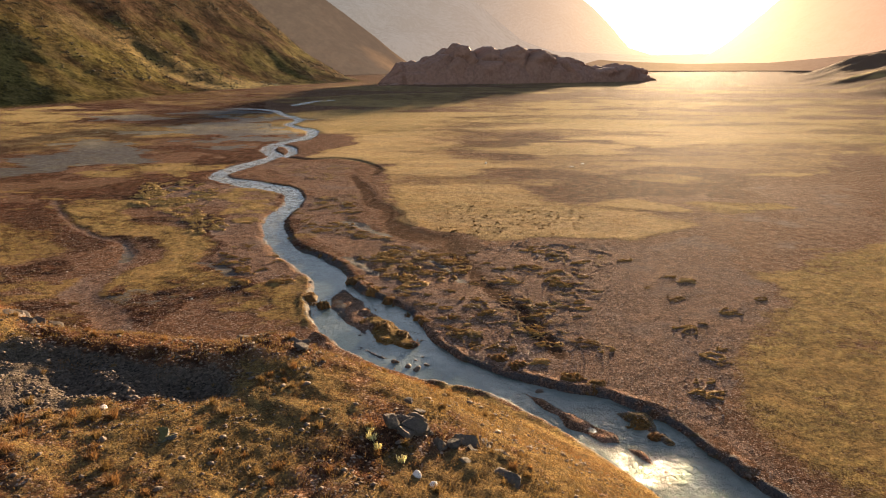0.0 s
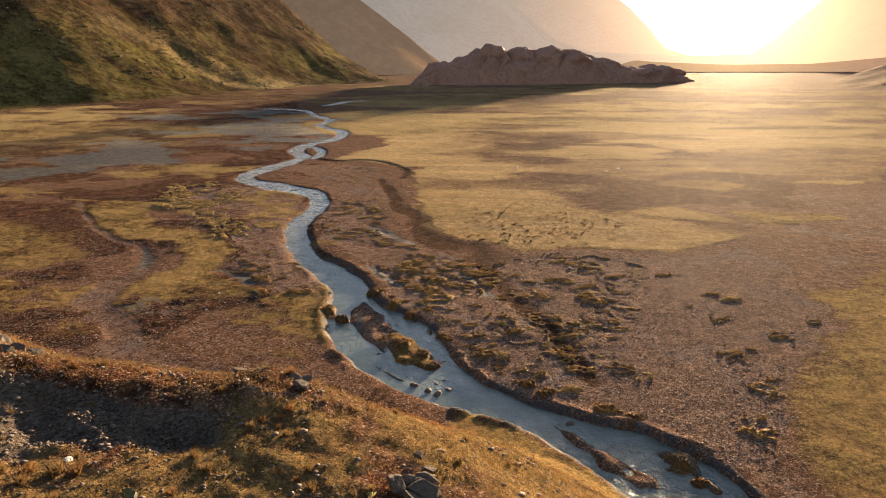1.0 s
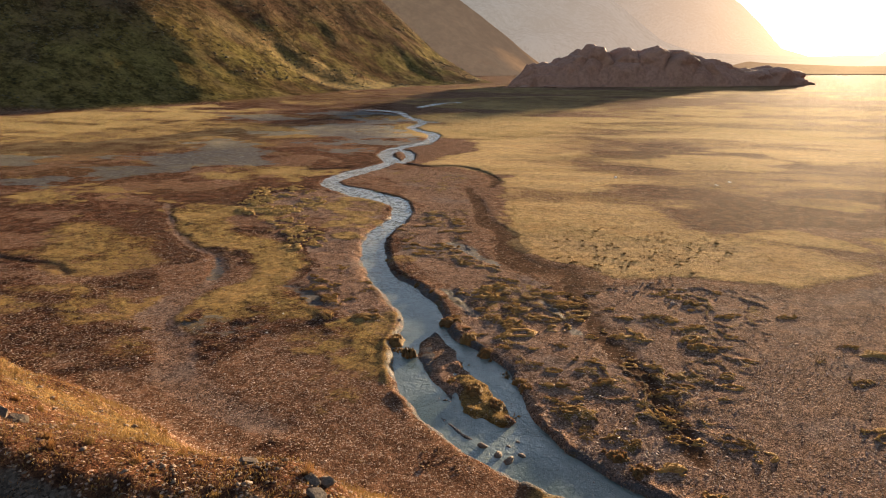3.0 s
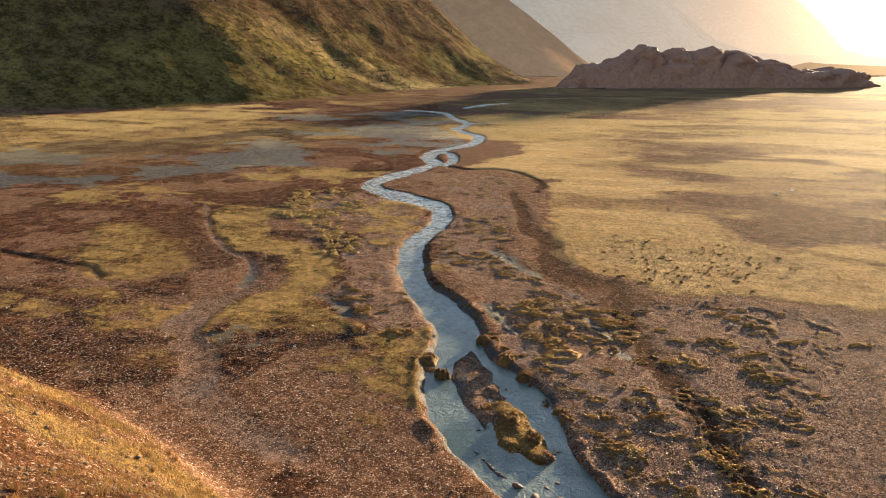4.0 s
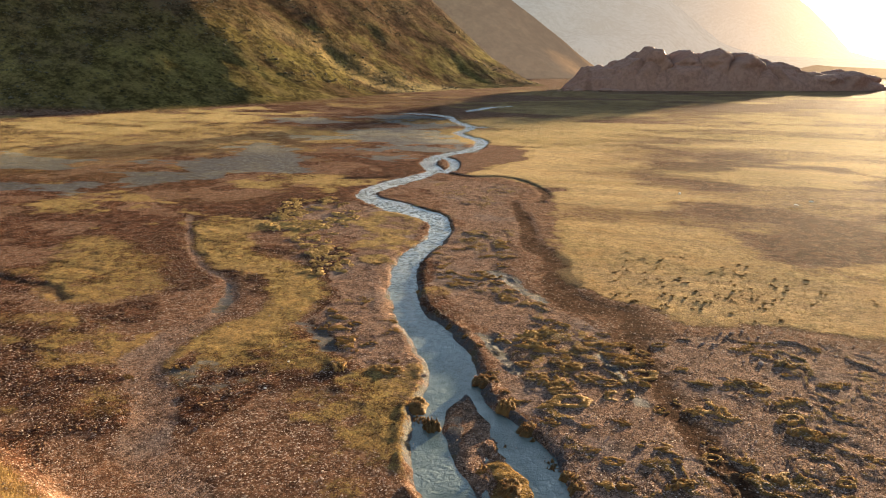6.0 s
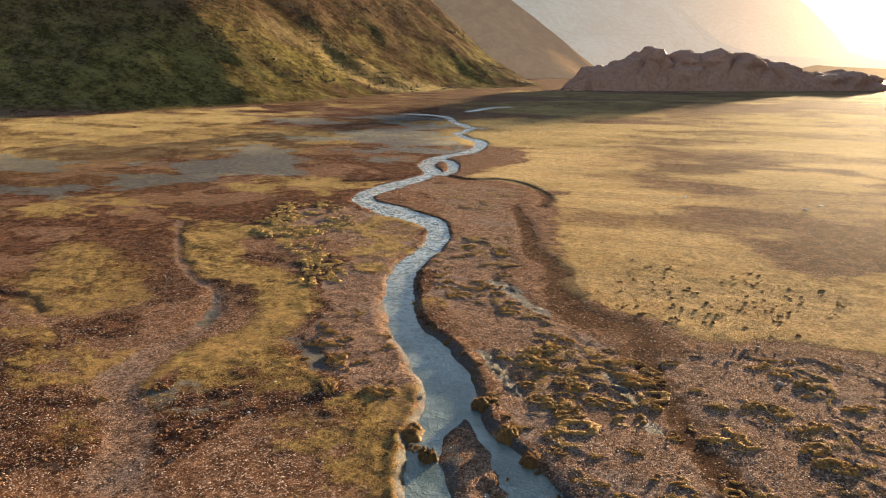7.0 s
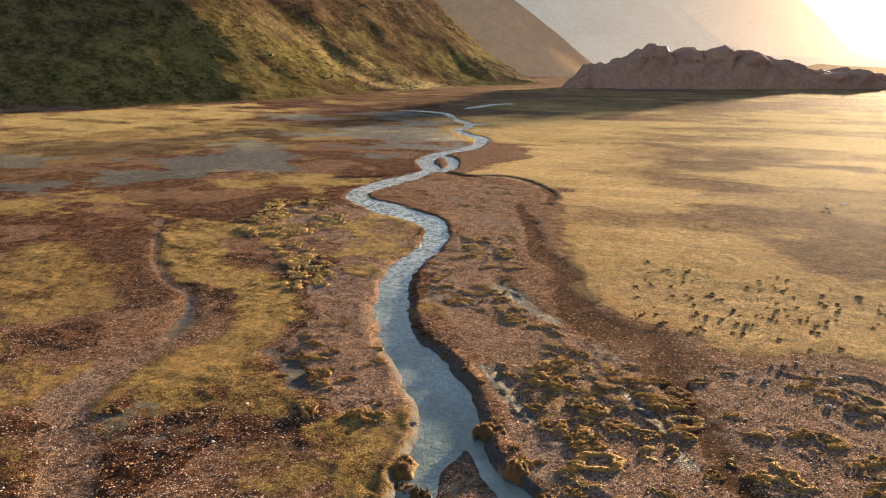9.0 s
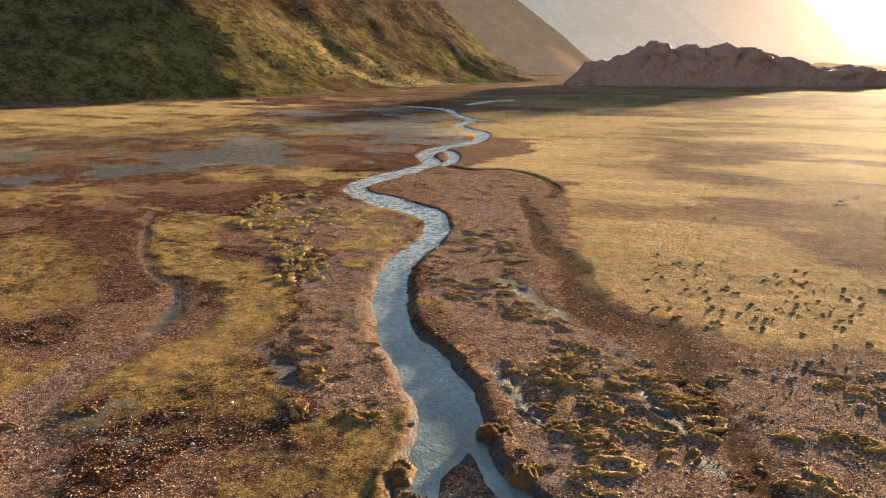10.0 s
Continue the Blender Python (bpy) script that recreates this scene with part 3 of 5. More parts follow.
def ground_material():
    m, t, b = material("valley_ground")
    pos = t.nodes.new("ShaderNodeNewGeometry").outputs["Position"]
    za, zb = t.nodes.new("ShaderNodeAttribute"), t.nodes.new("ShaderNodeAttribute")
    zc = t.nodes.new("ShaderNodeAttribute")
    za.attribute_name, zb.attribute_name, zc.attribute_name = "cover_a", "cover_b", "cover_c"
    sc = t.nodes.new("ShaderNodeSeparateColor")
    link(t, zc.outputs["Color"], sc.inputs[0])
    pale, up = sc.outputs[0], sc.outputs[1]
    sa, sb = t.nodes.new("ShaderNodeSeparateColor"), t.nodes.new("ShaderNodeSeparateColor")
    link(t, za.outputs["Color"], sa.inputs[0])
    link(t, zb.outputs["Color"], sb.inputs[0])
    turf, grit, wet = sa.outputs[0], sa.outputs[1], sa.outputs[2]
    heath, peat, sod = sb.outputs[0], sb.outputs[1], sb.outputs[2]
    big, mid, fine = noise_node(t, pos, 0.22, 5), noise_node(t, pos, 1.7, 5, 0.65), noise_node(t, pos, 14, 4, 0.7)
    tiny = noise_node(t, pos, 55, 3, 0.7)
    stone = voronoi(t, pos, 16.0)
    stone_v = grey(t, stone)
    stone_d = voronoi(t, pos, 16.0, "Distance")
    grain = math_node(t, "MULTIPLY", math_node(t, "ADD", fine, tiny), 0.5)
    speck = grey(t, voronoi(t, pos, 27.0))
    shrub = voronoi(t, pos, 0.42, "Distance")
    streak = noise_node(t, pos, 0.06, 5, 0.6)
    soil = mix(t, ramp(t, math_node(t, "MULTIPLY", math_node(t, "ADD", mid, grain), 0.5), 0.38, 0.62), (0.10, 0.048, 0.029), (0.20, 0.105, 0.066))
    soil = mix(t, ramp(t, math_node(t, "MAXIMUM", stone_v, speck), 0.78, 0.88), soil, (0.38, 0.27, 0.21))
    # dark red heath
    hcol = mix(t, ramp(t, grain, 0.40, 0.62), (0.045, 0.019, 0.012), (0.19, 0.085, 0.048))
    hcol = mix(t, ramp(t, math_node(t, "MAXIMUM", stone_v, math_node(t, "SUBTRACT", speck, 0.04)), 0.80, 0.90), hcol, (0.40, 0.28, 0.22))
    edge = math_node(t, "ADD", heath, math_node(t, "MULTIPLY", math_node(t, "SUBTRACT", mid, 0.5), 1.4))
    hcol = mix(t, ramp(t, noise_node(t, pos, 0.9, 4, 0.65), 0.42, 0.58, 0.75, 0.0), hcol, mix(t, grain, (0.022, 0.012, 0.009), (0.075, 0.036, 0.024)))
    col = mix(t, ramp(t, edge, 0.35, 0.65), soil, hcol)
    # pinkish gravel
    gcol = mix(t, ramp(t, math_node(t, "MULTIPLY", math_node(t, "ADD", stone_v, speck), 0.5), 0.30, 0.78), (0.084, 0.047, 0.033), (0.38, 0.236, 0.170))
    gcol = mix(t, ramp(t, mid, 0.46, 0.66, 0.0, 0.8), gcol, (0.190, 0.110, 0.076))
    gcol = mix(t, ramp(t, big, 0.5, 0.68), gcol, mix(t, 0.6, gcol, (0.19, 0.145, 0.130)))
    edge = math_node(t, "ADD", grit, math_node(t, "MULTIPLY", math_node(t, "SUBTRACT", mid, 0.5), 0.9))
    col = mix(t, ramp(t, edge, 0.35, 0.6), col, gcol)
    # golden turf, paler and drier out on the plain, rougher on the knoll
    rich = mix(t, ramp(t, grain, 0.39, 0.61), (0.075, 0.041, 0.014), (0.39, 0.24, 0.078))
    stretch = node(t, "ShaderNodeVectorMath", op="MULTIPLY")
    link(t, pos, stretch.inputs[0])
    stretch.inputs[1].default_value = (0.22, 1.0, 1.0)
    bands = noise_node(t, stretch.outputs[0], 0.32, 5, 0.65)
    dry_c = mix(t, ramp(t, grain, 0.36, 0.64), (0.17, 0.096, 0.044), (0.55, 0.342, 0.165))
    dry_c = mix(t, ramp(t, bands, 0.44, 0.62, 0.0, 0.75), dry_c, mix(t, fine, (0.13, 0.070, 0.038), (0.30, 0.185, 0.105)))
    dry_c = mix(t, ramp(t, noise_node(t, stretch.outputs[0], 0.09, 5, 0.6), 0.47, 0.6, 0.0, 0.6), dry_c, mix(t, grain, (0.12, 0.065, 0.026), (0.36, 0.225, 0.095)))
    # part of the dry turf's paleness is painted haze
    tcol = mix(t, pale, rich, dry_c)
    tcol = mix(t, ramp(t, mid, 0.45, 0.75), tcol, mix(t, 0.5, tcol, (0.20, 0.15, 0.042)))
    tcol = mix(t, ramp(t, big, 0.46, 0.66), tcol, mix(t, 0.5, tcol, (0.24, 0.115, 0.045)))
    tcol = mix(t, math_node(t, "MULTIPLY", ramp(t, noise_node(t, pos, 4.5, 4, 0.7), 0.5, 0.66), math_node(t, "SUBTRACT", 0.75, math_node(t, "MULTIPLY", pale, 0.5))), tcol, (0.095, 0.045, 0.018))
    # the knoll's turf is redder and thinner
    tcol = mix(t, math_node(t, "MULTIPLY", up, 0.65), tcol, mix(t, ramp(t, grain, 0.40, 0.62), (0.048, 0.027, 0.013), (0.205, 0.122, 0.050)))
    edge = math_node(t, "ADD", turf, math_node(t, "MULTIPLY", math_node(t, "SUBTRACT", math_node(t, "MULTIPLY", math_node(t, "ADD", mid, math_node(t, "ADD", fine, big)), 0.333), 0.5),
                                                   math_node(t, "ADD", 1.6, math_node(t, "MULTIPLY", turf, math_node(t, "SUBTRACT", 4.6, math_node(t, "MULTIPLY", pale, 3.0))))))
    tfac = ramp(t, edge, 0.25, 0.85)
    col = mix(t, tfac, col, tcol)
    scol = mix(t, ramp(t, fine, 0.3, 0.7), (0.060, 0.030, 0.012), (0.24, 0.130, 0.038))
    edge = math_node(t, "ADD", sod, math_node(t, "MULTIPLY", math_node(t, "SUBTRACT", mid, 0.5), 1.6))
    sfac = ramp(t, edge, 0.4, 0.65)
    col = mix(t, sfac, col, scol)
    # peat and wet mud
    edge = math_node(t, "ADD", peat, math_node(t, "MULTIPLY", math_node(t, "SUBTRACT", math_node(t, "MULTIPLY", math_node(t, "ADD", mid, fine), 0.5), 0.5), 2.6))
    col = mix(t, ramp(t, edge, 0.30, 0.7), col, mix(t, fine, (0.035, 0.018, 0.012), (0.11, 0.056, 0.034)))
    # clumps and bare spots in every cover
    clump = math_node(t, "MULTIPLY", math_node(t, "ADD", noise_node(t, pos, 4.6, 5, 0.8), noise_node(t, pos, 1.3, 6, 0.8)), 0.5)
    col = mix(t, 1.0, col, ramp(t, clump, 0.41, 0.60, 0.48, 1.42), "MULTIPLY")
    # loose pale stones on the bare ground
    near = voronoi(t, pos, 9.0, "Distance")
    pick = ramp(t, grey(t, voronoi(t, pos, 9.0)), 0.70, 0.76)
    loose = math_node(t, "MULTIPLY", math_node(t, "MULTIPLY", pick, ramp(t, near, 0.30, 0.45, 1.0, 0.0)), math_node(t, "SUBTRACT", 1.0, math_node(t, "MAXIMUM", tfac, zb.outputs["Alpha"])))
    col = mix(t, math_node(t, "MULTIPLY", loose, 0.85), col, mix(t, mid, (0.24, 0.17, 0.14), (0.48, 0.37, 0.31)))
    edge = math_node(t, "ADD", wet, math_node(t, "MULTIPLY", math_node(t, "SUBTRACT", math_node(t, "MULTIPLY", math_node(t, "ADD", mid, big), 0.5), 0.5), 2.4))
    wfac = ramp(t, edge, 0.35, 0.65)
    mud = mix(t, stone_v, (0.036, 0.036, 0.041), (0.120, 0.114, 0.118))
    mud = mix(t, ramp(t, noise_node(t, stretch.outputs[0], 1.1, 6, 0.8), 0.50, 0.62, 0.0, 0.8), mud, mix(t, fine, (0.045, 0.032, 0.014), (0.135, 0.098, 0.040)))
    col = mix(t, wfac, col, mud)
    scr = za.outputs["Alpha"]
    col = mix(t, ramp(t, math_node(t, "ADD", scr, math_node(t, "MULTIPLY", math_node(t, "SUBTRACT", mid, 0.5), 1.0)), 0.35, 0.65), col,
              mix(t, stone_v, (0.035, 0.026, 0.021), (0.17, 0.135, 0.115)))
    # dark shrubs and rocks dotted over the hillside, whose near end is greener
    place_xyz = t.nodes.new("ShaderNodeSeparateXYZ")
    link(t, pos, place_xyz.inputs[0])
    # the greener near end is also painted lighter to lift its shaded face
    green = ramp(t, math_node(t, "ADD", place_xyz.outputs[1], math_node(t, "MULTIPLY", math_node(t, "SUBTRACT", streak, 0.5), 260.0)), 205.0, 285.0, 1.0, 0.0)
    dots = math_node(t, "MULTIPLY", ramp(t, math_node(t, "ADD", shrub, math_node(t, "MULTIPLY", streak, 0.9)), 0.55, 0.75, 1.0, 0.0), zb.outputs["Alpha"])
    col = mix(t, math_node(t, "MULTIPLY", zb.outputs["Alpha"], math_node(t, "SUBTRACT", 0.85, math_node(t, "MULTIPLY", tfac, 0.35))), col, mix(t, math_node(t, "MULTIPLY", ramp(t, noise_node(t, pos, 0.05, 6, 0.7), 0.42, 0.58), math_node(t, "SUBTRACT", 1.0, math_node(t, "MULTIPLY", green, 0.75))), mix(t, mid, (0.074, 0.066, 0.024), (0.172, 0.138, 0.045)), mix(t, mid, (0.042, 0.027, 0.015), (0.085, 0.052, 0.026))))
    # upper slope redder brown, and painted darker for the sun grazing past it
    high = ramp(t, math_node(t, "ADD", place_xyz.outputs[2], math_node(t, "MULTIPLY", math_node(t, "SUBTRACT", streak, 0.5), 60.0)), 14.0, 44.0)
    col = mix(t, math_node(t, "MULTIPLY", math_node(t, "MULTIPLY", high, 0.8), zb.outputs["Alpha"]), col, mix(t, mid, (0.040, 0.024, 0.016), (0.092, 0.054, 0.035)))
    col = mix(t, math_node(t, "MULTIPLY", dots, 0.75), col, (0.038, 0.034, 0.022))
    bits = ramp(t, math_node(t, "ADD", voronoi(t, pos, 1.1, "Distance"), math_node(t, "MULTIPLY", big, 0.9)), 0.52, 0.70, 0.6, 0.0)
    col = mix(t, math_node(t, "MULTIPLY", bits, zb.outputs["Alpha"]), col, (0.032, 0.028, 0.018))
    col = mix(t, math_node(t, "MULTIPLY", ramp(t, streak, 0.52, 0.68, 0.0, 0.5), zb.outputs["Alpha"]), col, mix(t, grain, (0.055, 0.044, 0.028), (0.12, 0.085, 0.048)))
    scrub = mix(t, 1.0, col, ramp(t, math_node(t, "MULTIPLY", math_node(t, "ADD", noise_node(t, pos, 0.55, 7, 0.82), noise_node(t, pos, 0.13, 6, 0.75)), 0.5), 0.41, 0.60, 0.40, 1.55), "MULTIPLY")
    col = mix(t, zb.outputs["Alpha"], col, scrub)
    link(t, col, b.inputs["Base Color"])
    rough = math_node(t, "SUBTRACT", 0.9, math_node(t, "MULTIPLY", wfac, ramp(t, mid, 0.35, 0.62, 0.55, 0.05)))
    link(t, rough, b.inputs["Roughness"])
    link(t, math_node(t, "ADD", math_node(t, "MULTIPLY", wfac, 0.05), 0.003), b.inputs["Specular IOR Level"])
    link(t, math_node(t, "MULTIPLY", math_node(t, "MAXIMUM", tfac, sfac), 0.15), b.inputs["Sheen Weight"])
    b.inputs["Sheen Roughness"].default_value = 0.45
    b.inputs["Sheen Tint"].default_value = (1.0, 0.86, 0.55, 1)
    h = math_node(t, "ADD", math_node(t, "MULTIPLY", fine, 0.7), math_node(t, "MULTIPLY", stone_d, math_node(t, "MULTIPLY", math_node(t, "SUBTRACT", 1.0, tfac), -0.5)))
    h = math_node(t, "ADD", h, math_node(t, "MULTIPLY", tiny, 0.25))
    first = bump(t, None, mid, 0.12, 0.6)
    first = bump(t, None, math_node(t, "MULTIPLY", noise_node(t, pos, 5.0, 4, 0.7), up), 0.05, 0.8, first)
    bump(t, b, h, 0.11, 1.0, first)
    return m


GROUND = ground_material()
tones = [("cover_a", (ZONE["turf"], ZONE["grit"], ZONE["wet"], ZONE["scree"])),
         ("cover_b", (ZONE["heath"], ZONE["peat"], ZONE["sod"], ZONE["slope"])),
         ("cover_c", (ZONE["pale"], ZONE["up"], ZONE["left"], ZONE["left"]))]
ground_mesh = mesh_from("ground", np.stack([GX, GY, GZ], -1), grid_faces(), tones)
ground_mesh.materials.append(GROUND)
ground = tagged(new("ground", ground_mesh), "high valley floor of golden turf, red heath and pink gravel, with stony slopes", "ground", kind="structure")


# ---- the stream's water ----
def water_material():
    m, t, b = material("stream_water")
    pos = t.nodes.new("ShaderNodeNewGeometry").outputs["Position"]
    big = noise_node(t, pos, 0.35, 3)
    wave, ripple = noise_node(t, pos, 3.2, 3, 0.6, 0.8), noise_node(t, pos, 11, 3, 0.6, 0.4)
    body = mix(t, ramp(t, big, 0.35, 0.65), (0.055, 0.085, 0.078), (0.16, 0.20, 0.19))
    b.inputs["Roughness"].default_value, b.inputs["IOR"].default_value = 0.045, 1.33
    b.inputs["Specular IOR Level"].default_value = 1.0
    calm = ramp(t, big, 0.42, 0.66, 0.35, 1.6)
    sep = t.nodes.new("ShaderNodeSeparateXYZ")
    link(t, pos, sep.inputs[0])
    # the riffle below the gravel bars
    calm = math_node(t, "MULTIPLY", calm, ramp(t, sep.outputs[1], 29.0, 34.0, 3.2, 1.0))
    # quicker, rougher water further up the valley
    calm = math_node(t, "MULTIPLY", calm, ramp(t, sep.outputs[1], 55.0, 110.0, 1.0, 3.5))
    # whitish colour up the valley stands in for the sky's reflection
    sky_tint = math_node(t, "MULTIPLY", ramp(t, wave, 0.38, 0.60), ramp(t, sep.outputs[1], 40.0, 95.0, 0.0, 0.85))
    link(t, mix(t, sky_tint, body, (0.66, 0.72, 0.75)), b.inputs["Base Color"])
    # short chop over the stony riffle
    chop = math_node(t, "MULTIPLY", noise_node(t, pos, 24, 2, 0.6, 0.3), ramp(t, sep.outputs[1], 29.0, 33.5, 0.14, 0.06))
    quick = ramp(t, sep.outputs[1], 28.0, 34.0, 1.7, 1.0)
    short = math_node(t, "MULTIPLY", math_node(t, "ADD", chop, math_node(t, "MULTIPLY", ripple, 0.45)), quick)
    h = math_node(t, "ADD", math_node(t, "MULTIPLY", wave, calm), short)
    bump(t, b, h, 0.045, 1.0)
    return m


EDGE = water_edge(GX, GY)
LEVEL = rise(GX, GY) - brim(GY)
water_mesh = mesh_from("stream", np.stack([GX, GY, LEVEL], -1), grid_faces((EDGE < 0.7) & (RR.ravel() < 300)))
water_mesh.materials.append(water_material())
tagged(new("stream", water_mesh), "shallow winding mountain stream of rippled blue-grey water", "stream", kind="structure")


# ---- materials of the things ----
def turf_material(name, dark, light, tip):
    m, t, b = material(name)
    pos = t.nodes.new("ShaderNodeNewGeometry")
    obj = t.nodes.new("ShaderNodeTexCoord").outputs["Object"]
    info = t.nodes.new("ShaderNodeObjectInfo").outputs["Random"]
    fine, mid = noise_node(t, pos.outputs["Position"], 18, 4, 0.7), noise_node(t, pos.outputs["Position"], 3, 3)
    sep = t.nodes.new("ShaderNodeSeparateXYZ")
    link(t, pos.outputs["Normal"], sep.inputs[0])
    col = mix(t, ramp(t, fine, 0.3, 0.7), dark, light)
    col = mix(t, ramp(t, math_node(t, "ADD", mid, math_node(t, "MULTIPLY", info, 0.4)), 0.5, 0.9), col, tip)
    col = mix(t, math_node(t, "MULTIPLY", pos.outputs["Random Per Island"], 0.45), col, tip)
    link(t, col, b.inputs["Base Color"])
    b.inputs["Roughness"].default_value = 0.85
    b.inputs["Specular IOR Level"].default_value = 0.2
    b.inputs["Sheen Weight"].default_value = 0.2
    b.inputs["Sheen Tint"].default_value = (1.0, 0.8, 0.4, 1)
    bump(t, b, fine, 0.05, 0.8)
    return m


def blade_material(name, root, tip):
    """Dry grass: light comes through the blades."""
    m, t, b = material(name)
    geo = t.nodes.new("ShaderNodeNewGeometry")
    col = mix(t, geo.outputs["Random Per Island"], root, tip)
    link(t, col, b.inputs["Base Color"])
    b.inputs["Roughness"].default_value = 0.7
    b.inputs["Specular IOR Level"].default_value = 0.2
    tr = t.nodes.new("ShaderNodeBsdfTranslucent")
    link(t, col, tr.inputs["Color"])
    ms = t.nodes.new("ShaderNodeMixShader")
    ms.inputs[0].default_value = 0.45
    link(t, b.outputs[0], ms.inputs[1])
    link(t, tr.outputs[0], ms.inputs[2])
    for n in t.nodes:
        if n.bl_idname == "ShaderNodeOutputMaterial":
            link(t, ms.outputs[0], n.inputs[0])
    return m


def stone_material(name, dark, light, lichen, scale=1.0, moss=None, cracks=0.6):
    m, t, b = material(name)
    geo = t.nodes.new("ShaderNodeNewGeometry")
    pos = geo.outputs["Position"]
    big, fine = noise_node(t, pos, 1.3 * scale, 5, 0.6), noise_node(t, pos, 11 * scale, 5, 0.7)
    crack = voronoi(t, pos, 2.2 * scale, "Distance", "DISTANCE_TO_EDGE")
    info = t.nodes.new("ShaderNodeObjectInfo").outputs["Random"]
    col = mix(t, ramp(t, fine, 0.3, 0.7), dark, light)
    col = mix(t, ramp(t, big, 0.5, 0.72), col, lichen)
    col = mix(t, math_node(t, "MULTIPLY", math_node(t, "ADD", info, geo.outputs["Random Per Island"]), 0.22), col, light)
    if moss:
        sep = t.nodes.new("ShaderNodeSeparateXYZ")
        link(t, geo.outputs["Normal"], sep.inputs[0])
        col = mix(t, ramp(t, math_node(t, "ADD", math_node(t, "MULTIPLY", sep.outputs[2], 0.5), math_node(t, "MULTIPLY", big, 0.6)), 0.55, 0.75), col, moss)
    col = mix(t, ramp(t, crack, 0.0, 0.03, cracks, 0.0), col, (0.03, 0.025, 0.022))
    link(t, col, b.inputs["Base Color"])
    b.inputs["Roughness"].default_value = 0.82
    b.inputs["Specular IOR Level"].default_value = 0.3
    h = math_node(t, "ADD", math_node(t, "MULTIPLY", fine, 0.5), big)
    bump(t, b, h, min(0.35, 0.10 / scale), 0.8)
    return m


TURF = turf_material("tussock_turf", (0.058, 0.026, 0.010), (0.175, 0.078, 0.026), (0.30, 0.150, 0.045))
BANK_TURF = turf_material("bank_sod", (0.034, 0.016, 0.008), (0.095, 0.046, 0.017), (0.15, 0.078, 0.026))
GOLD = turf_material("golden_tussock", (0.14, 0.070, 0.022), (0.37, 0.205, 0.066), (0.50, 0.30, 0.10))
HEATH_CUSHION = turf_material("heath_cushion", (0.030, 0.014, 0.010), (0.105, 0.045, 0.028), (0.17, 0.080, 0.045))
STRAW = blade_material("dry_grass", (0.12, 0.070, 0.029), (0.26, 0.158, 0.062))
KNOLL_GRASS = blade_material("knoll_grass", (0.105, 0.058, 0.024), (0.22, 0.134, 0.050))
RUST = blade_material("rust_grass", (0.13, 0.060, 0.026), (0.29, 0.150, 0.058))
DARK_TUFT = blade_material("dark_grass", (0.05, 0.024, 0.010), (0.16, 0.085, 0.034))
PALE = blade_material("pale_straw", (0.60, 0.50, 0.20), (0.85, 0.75, 0.40))
STONE = stone_material("field_stone", (0.12, 0.08, 0.07), (0.34, 0.25, 0.22), (0.24, 0.16, 0.13), 2.0)
SCREE_STONE = stone_material("scree_stone", (0.045, 0.034, 0.028), (0.165, 0.122, 0.098), (0.105, 0.074, 0.056), 2.0, None, 0.0)
PALE_PEBBLE = stone_material("pale_pebble", (0.26, 0.19, 0.165), (0.58, 0.46, 0.40), (0.40, 0.30, 0.26), 3.0, None, 0.0)
WHITE_STONE = stone_material("white_stone", (0.50, 0.46, 0.42), (0.78, 0.74, 0.70), (0.60, 0.54, 0.48), 3.0)
HILL_STONE = stone_material("hillside_stone", (0.040, 0.036, 0.026), (0.11, 0.092, 0.060), (0.075, 0.065, 0.030), 0.5, None, 0.0)
DARK_ROCK = stone_material("dark_outcrop_rock", (0.032, 0.024, 0.019), (0.115, 0.085, 0.068), (0.095, 0.075, 0.045), 1.6)
MOSS_ROCK = stone_material("mossy_rock", (0.035, 0.035, 0.035), (0.12, 0.12, 0.12), (0.12, 0.13, 0.05), 1.5, (0.095, 0.085, 0.025))
HILL_ROCK = stone_material("rock_hill_stone", (0.20, 0.096, 0.068), (0.37, 0.190, 0.138), (0.28, 0.142, 0.100), 0.06, None, 0.0)


def ground_at(xs, ys):
    return height(np.asarray(xs, float), np.asarray(ys, float))


def place(name, bm, mat, parent=None, label="", smooth_it=True):
    me = bpy.data.meshes.new(name)
    bm.to_mesh(me)
    bm.free()
    if smooth_it:
        me.polygons.foreach_set("use_smooth", np.ones(len(me.polygons), bool))
    me.materials.append(mat)
    ob = new(name, me)
    ob.parent = parent
    if label:
        ob["label"] = label
    return ob


def blades(bm, spots, rnd, tall, wide, lean, slot=0):
    """Narrow bent blades of grass rooted at the spots."""
    for p in spots:
        a, s = rnd.uniform(0, 6.283), tall * rnd.uniform(0.55, 1.2)
        d, side = Vector((math.cos(a), math.sin(a), 0)), Vector((-math.sin(a), math.cos(a), 0)) * wide * rnd.uniform(0.6, 1.3)
        p = Vector(p)
        top = p + d * s * lean * rnd.uniform(0.3, 1.2) + Vector((0, 0, s))
        half = p.lerp(top, 0.55) + Vector((0, 0, s * 0.10))
        v = [bm.verts.new(q) for q in (p - side, p + side, half + side * 0.7, half - side * 0.7, top)]
        for f in (bm.faces.new(v[:4]), bm.faces.new((v[3], v[2], v[4]))):
            f.material_index = slot


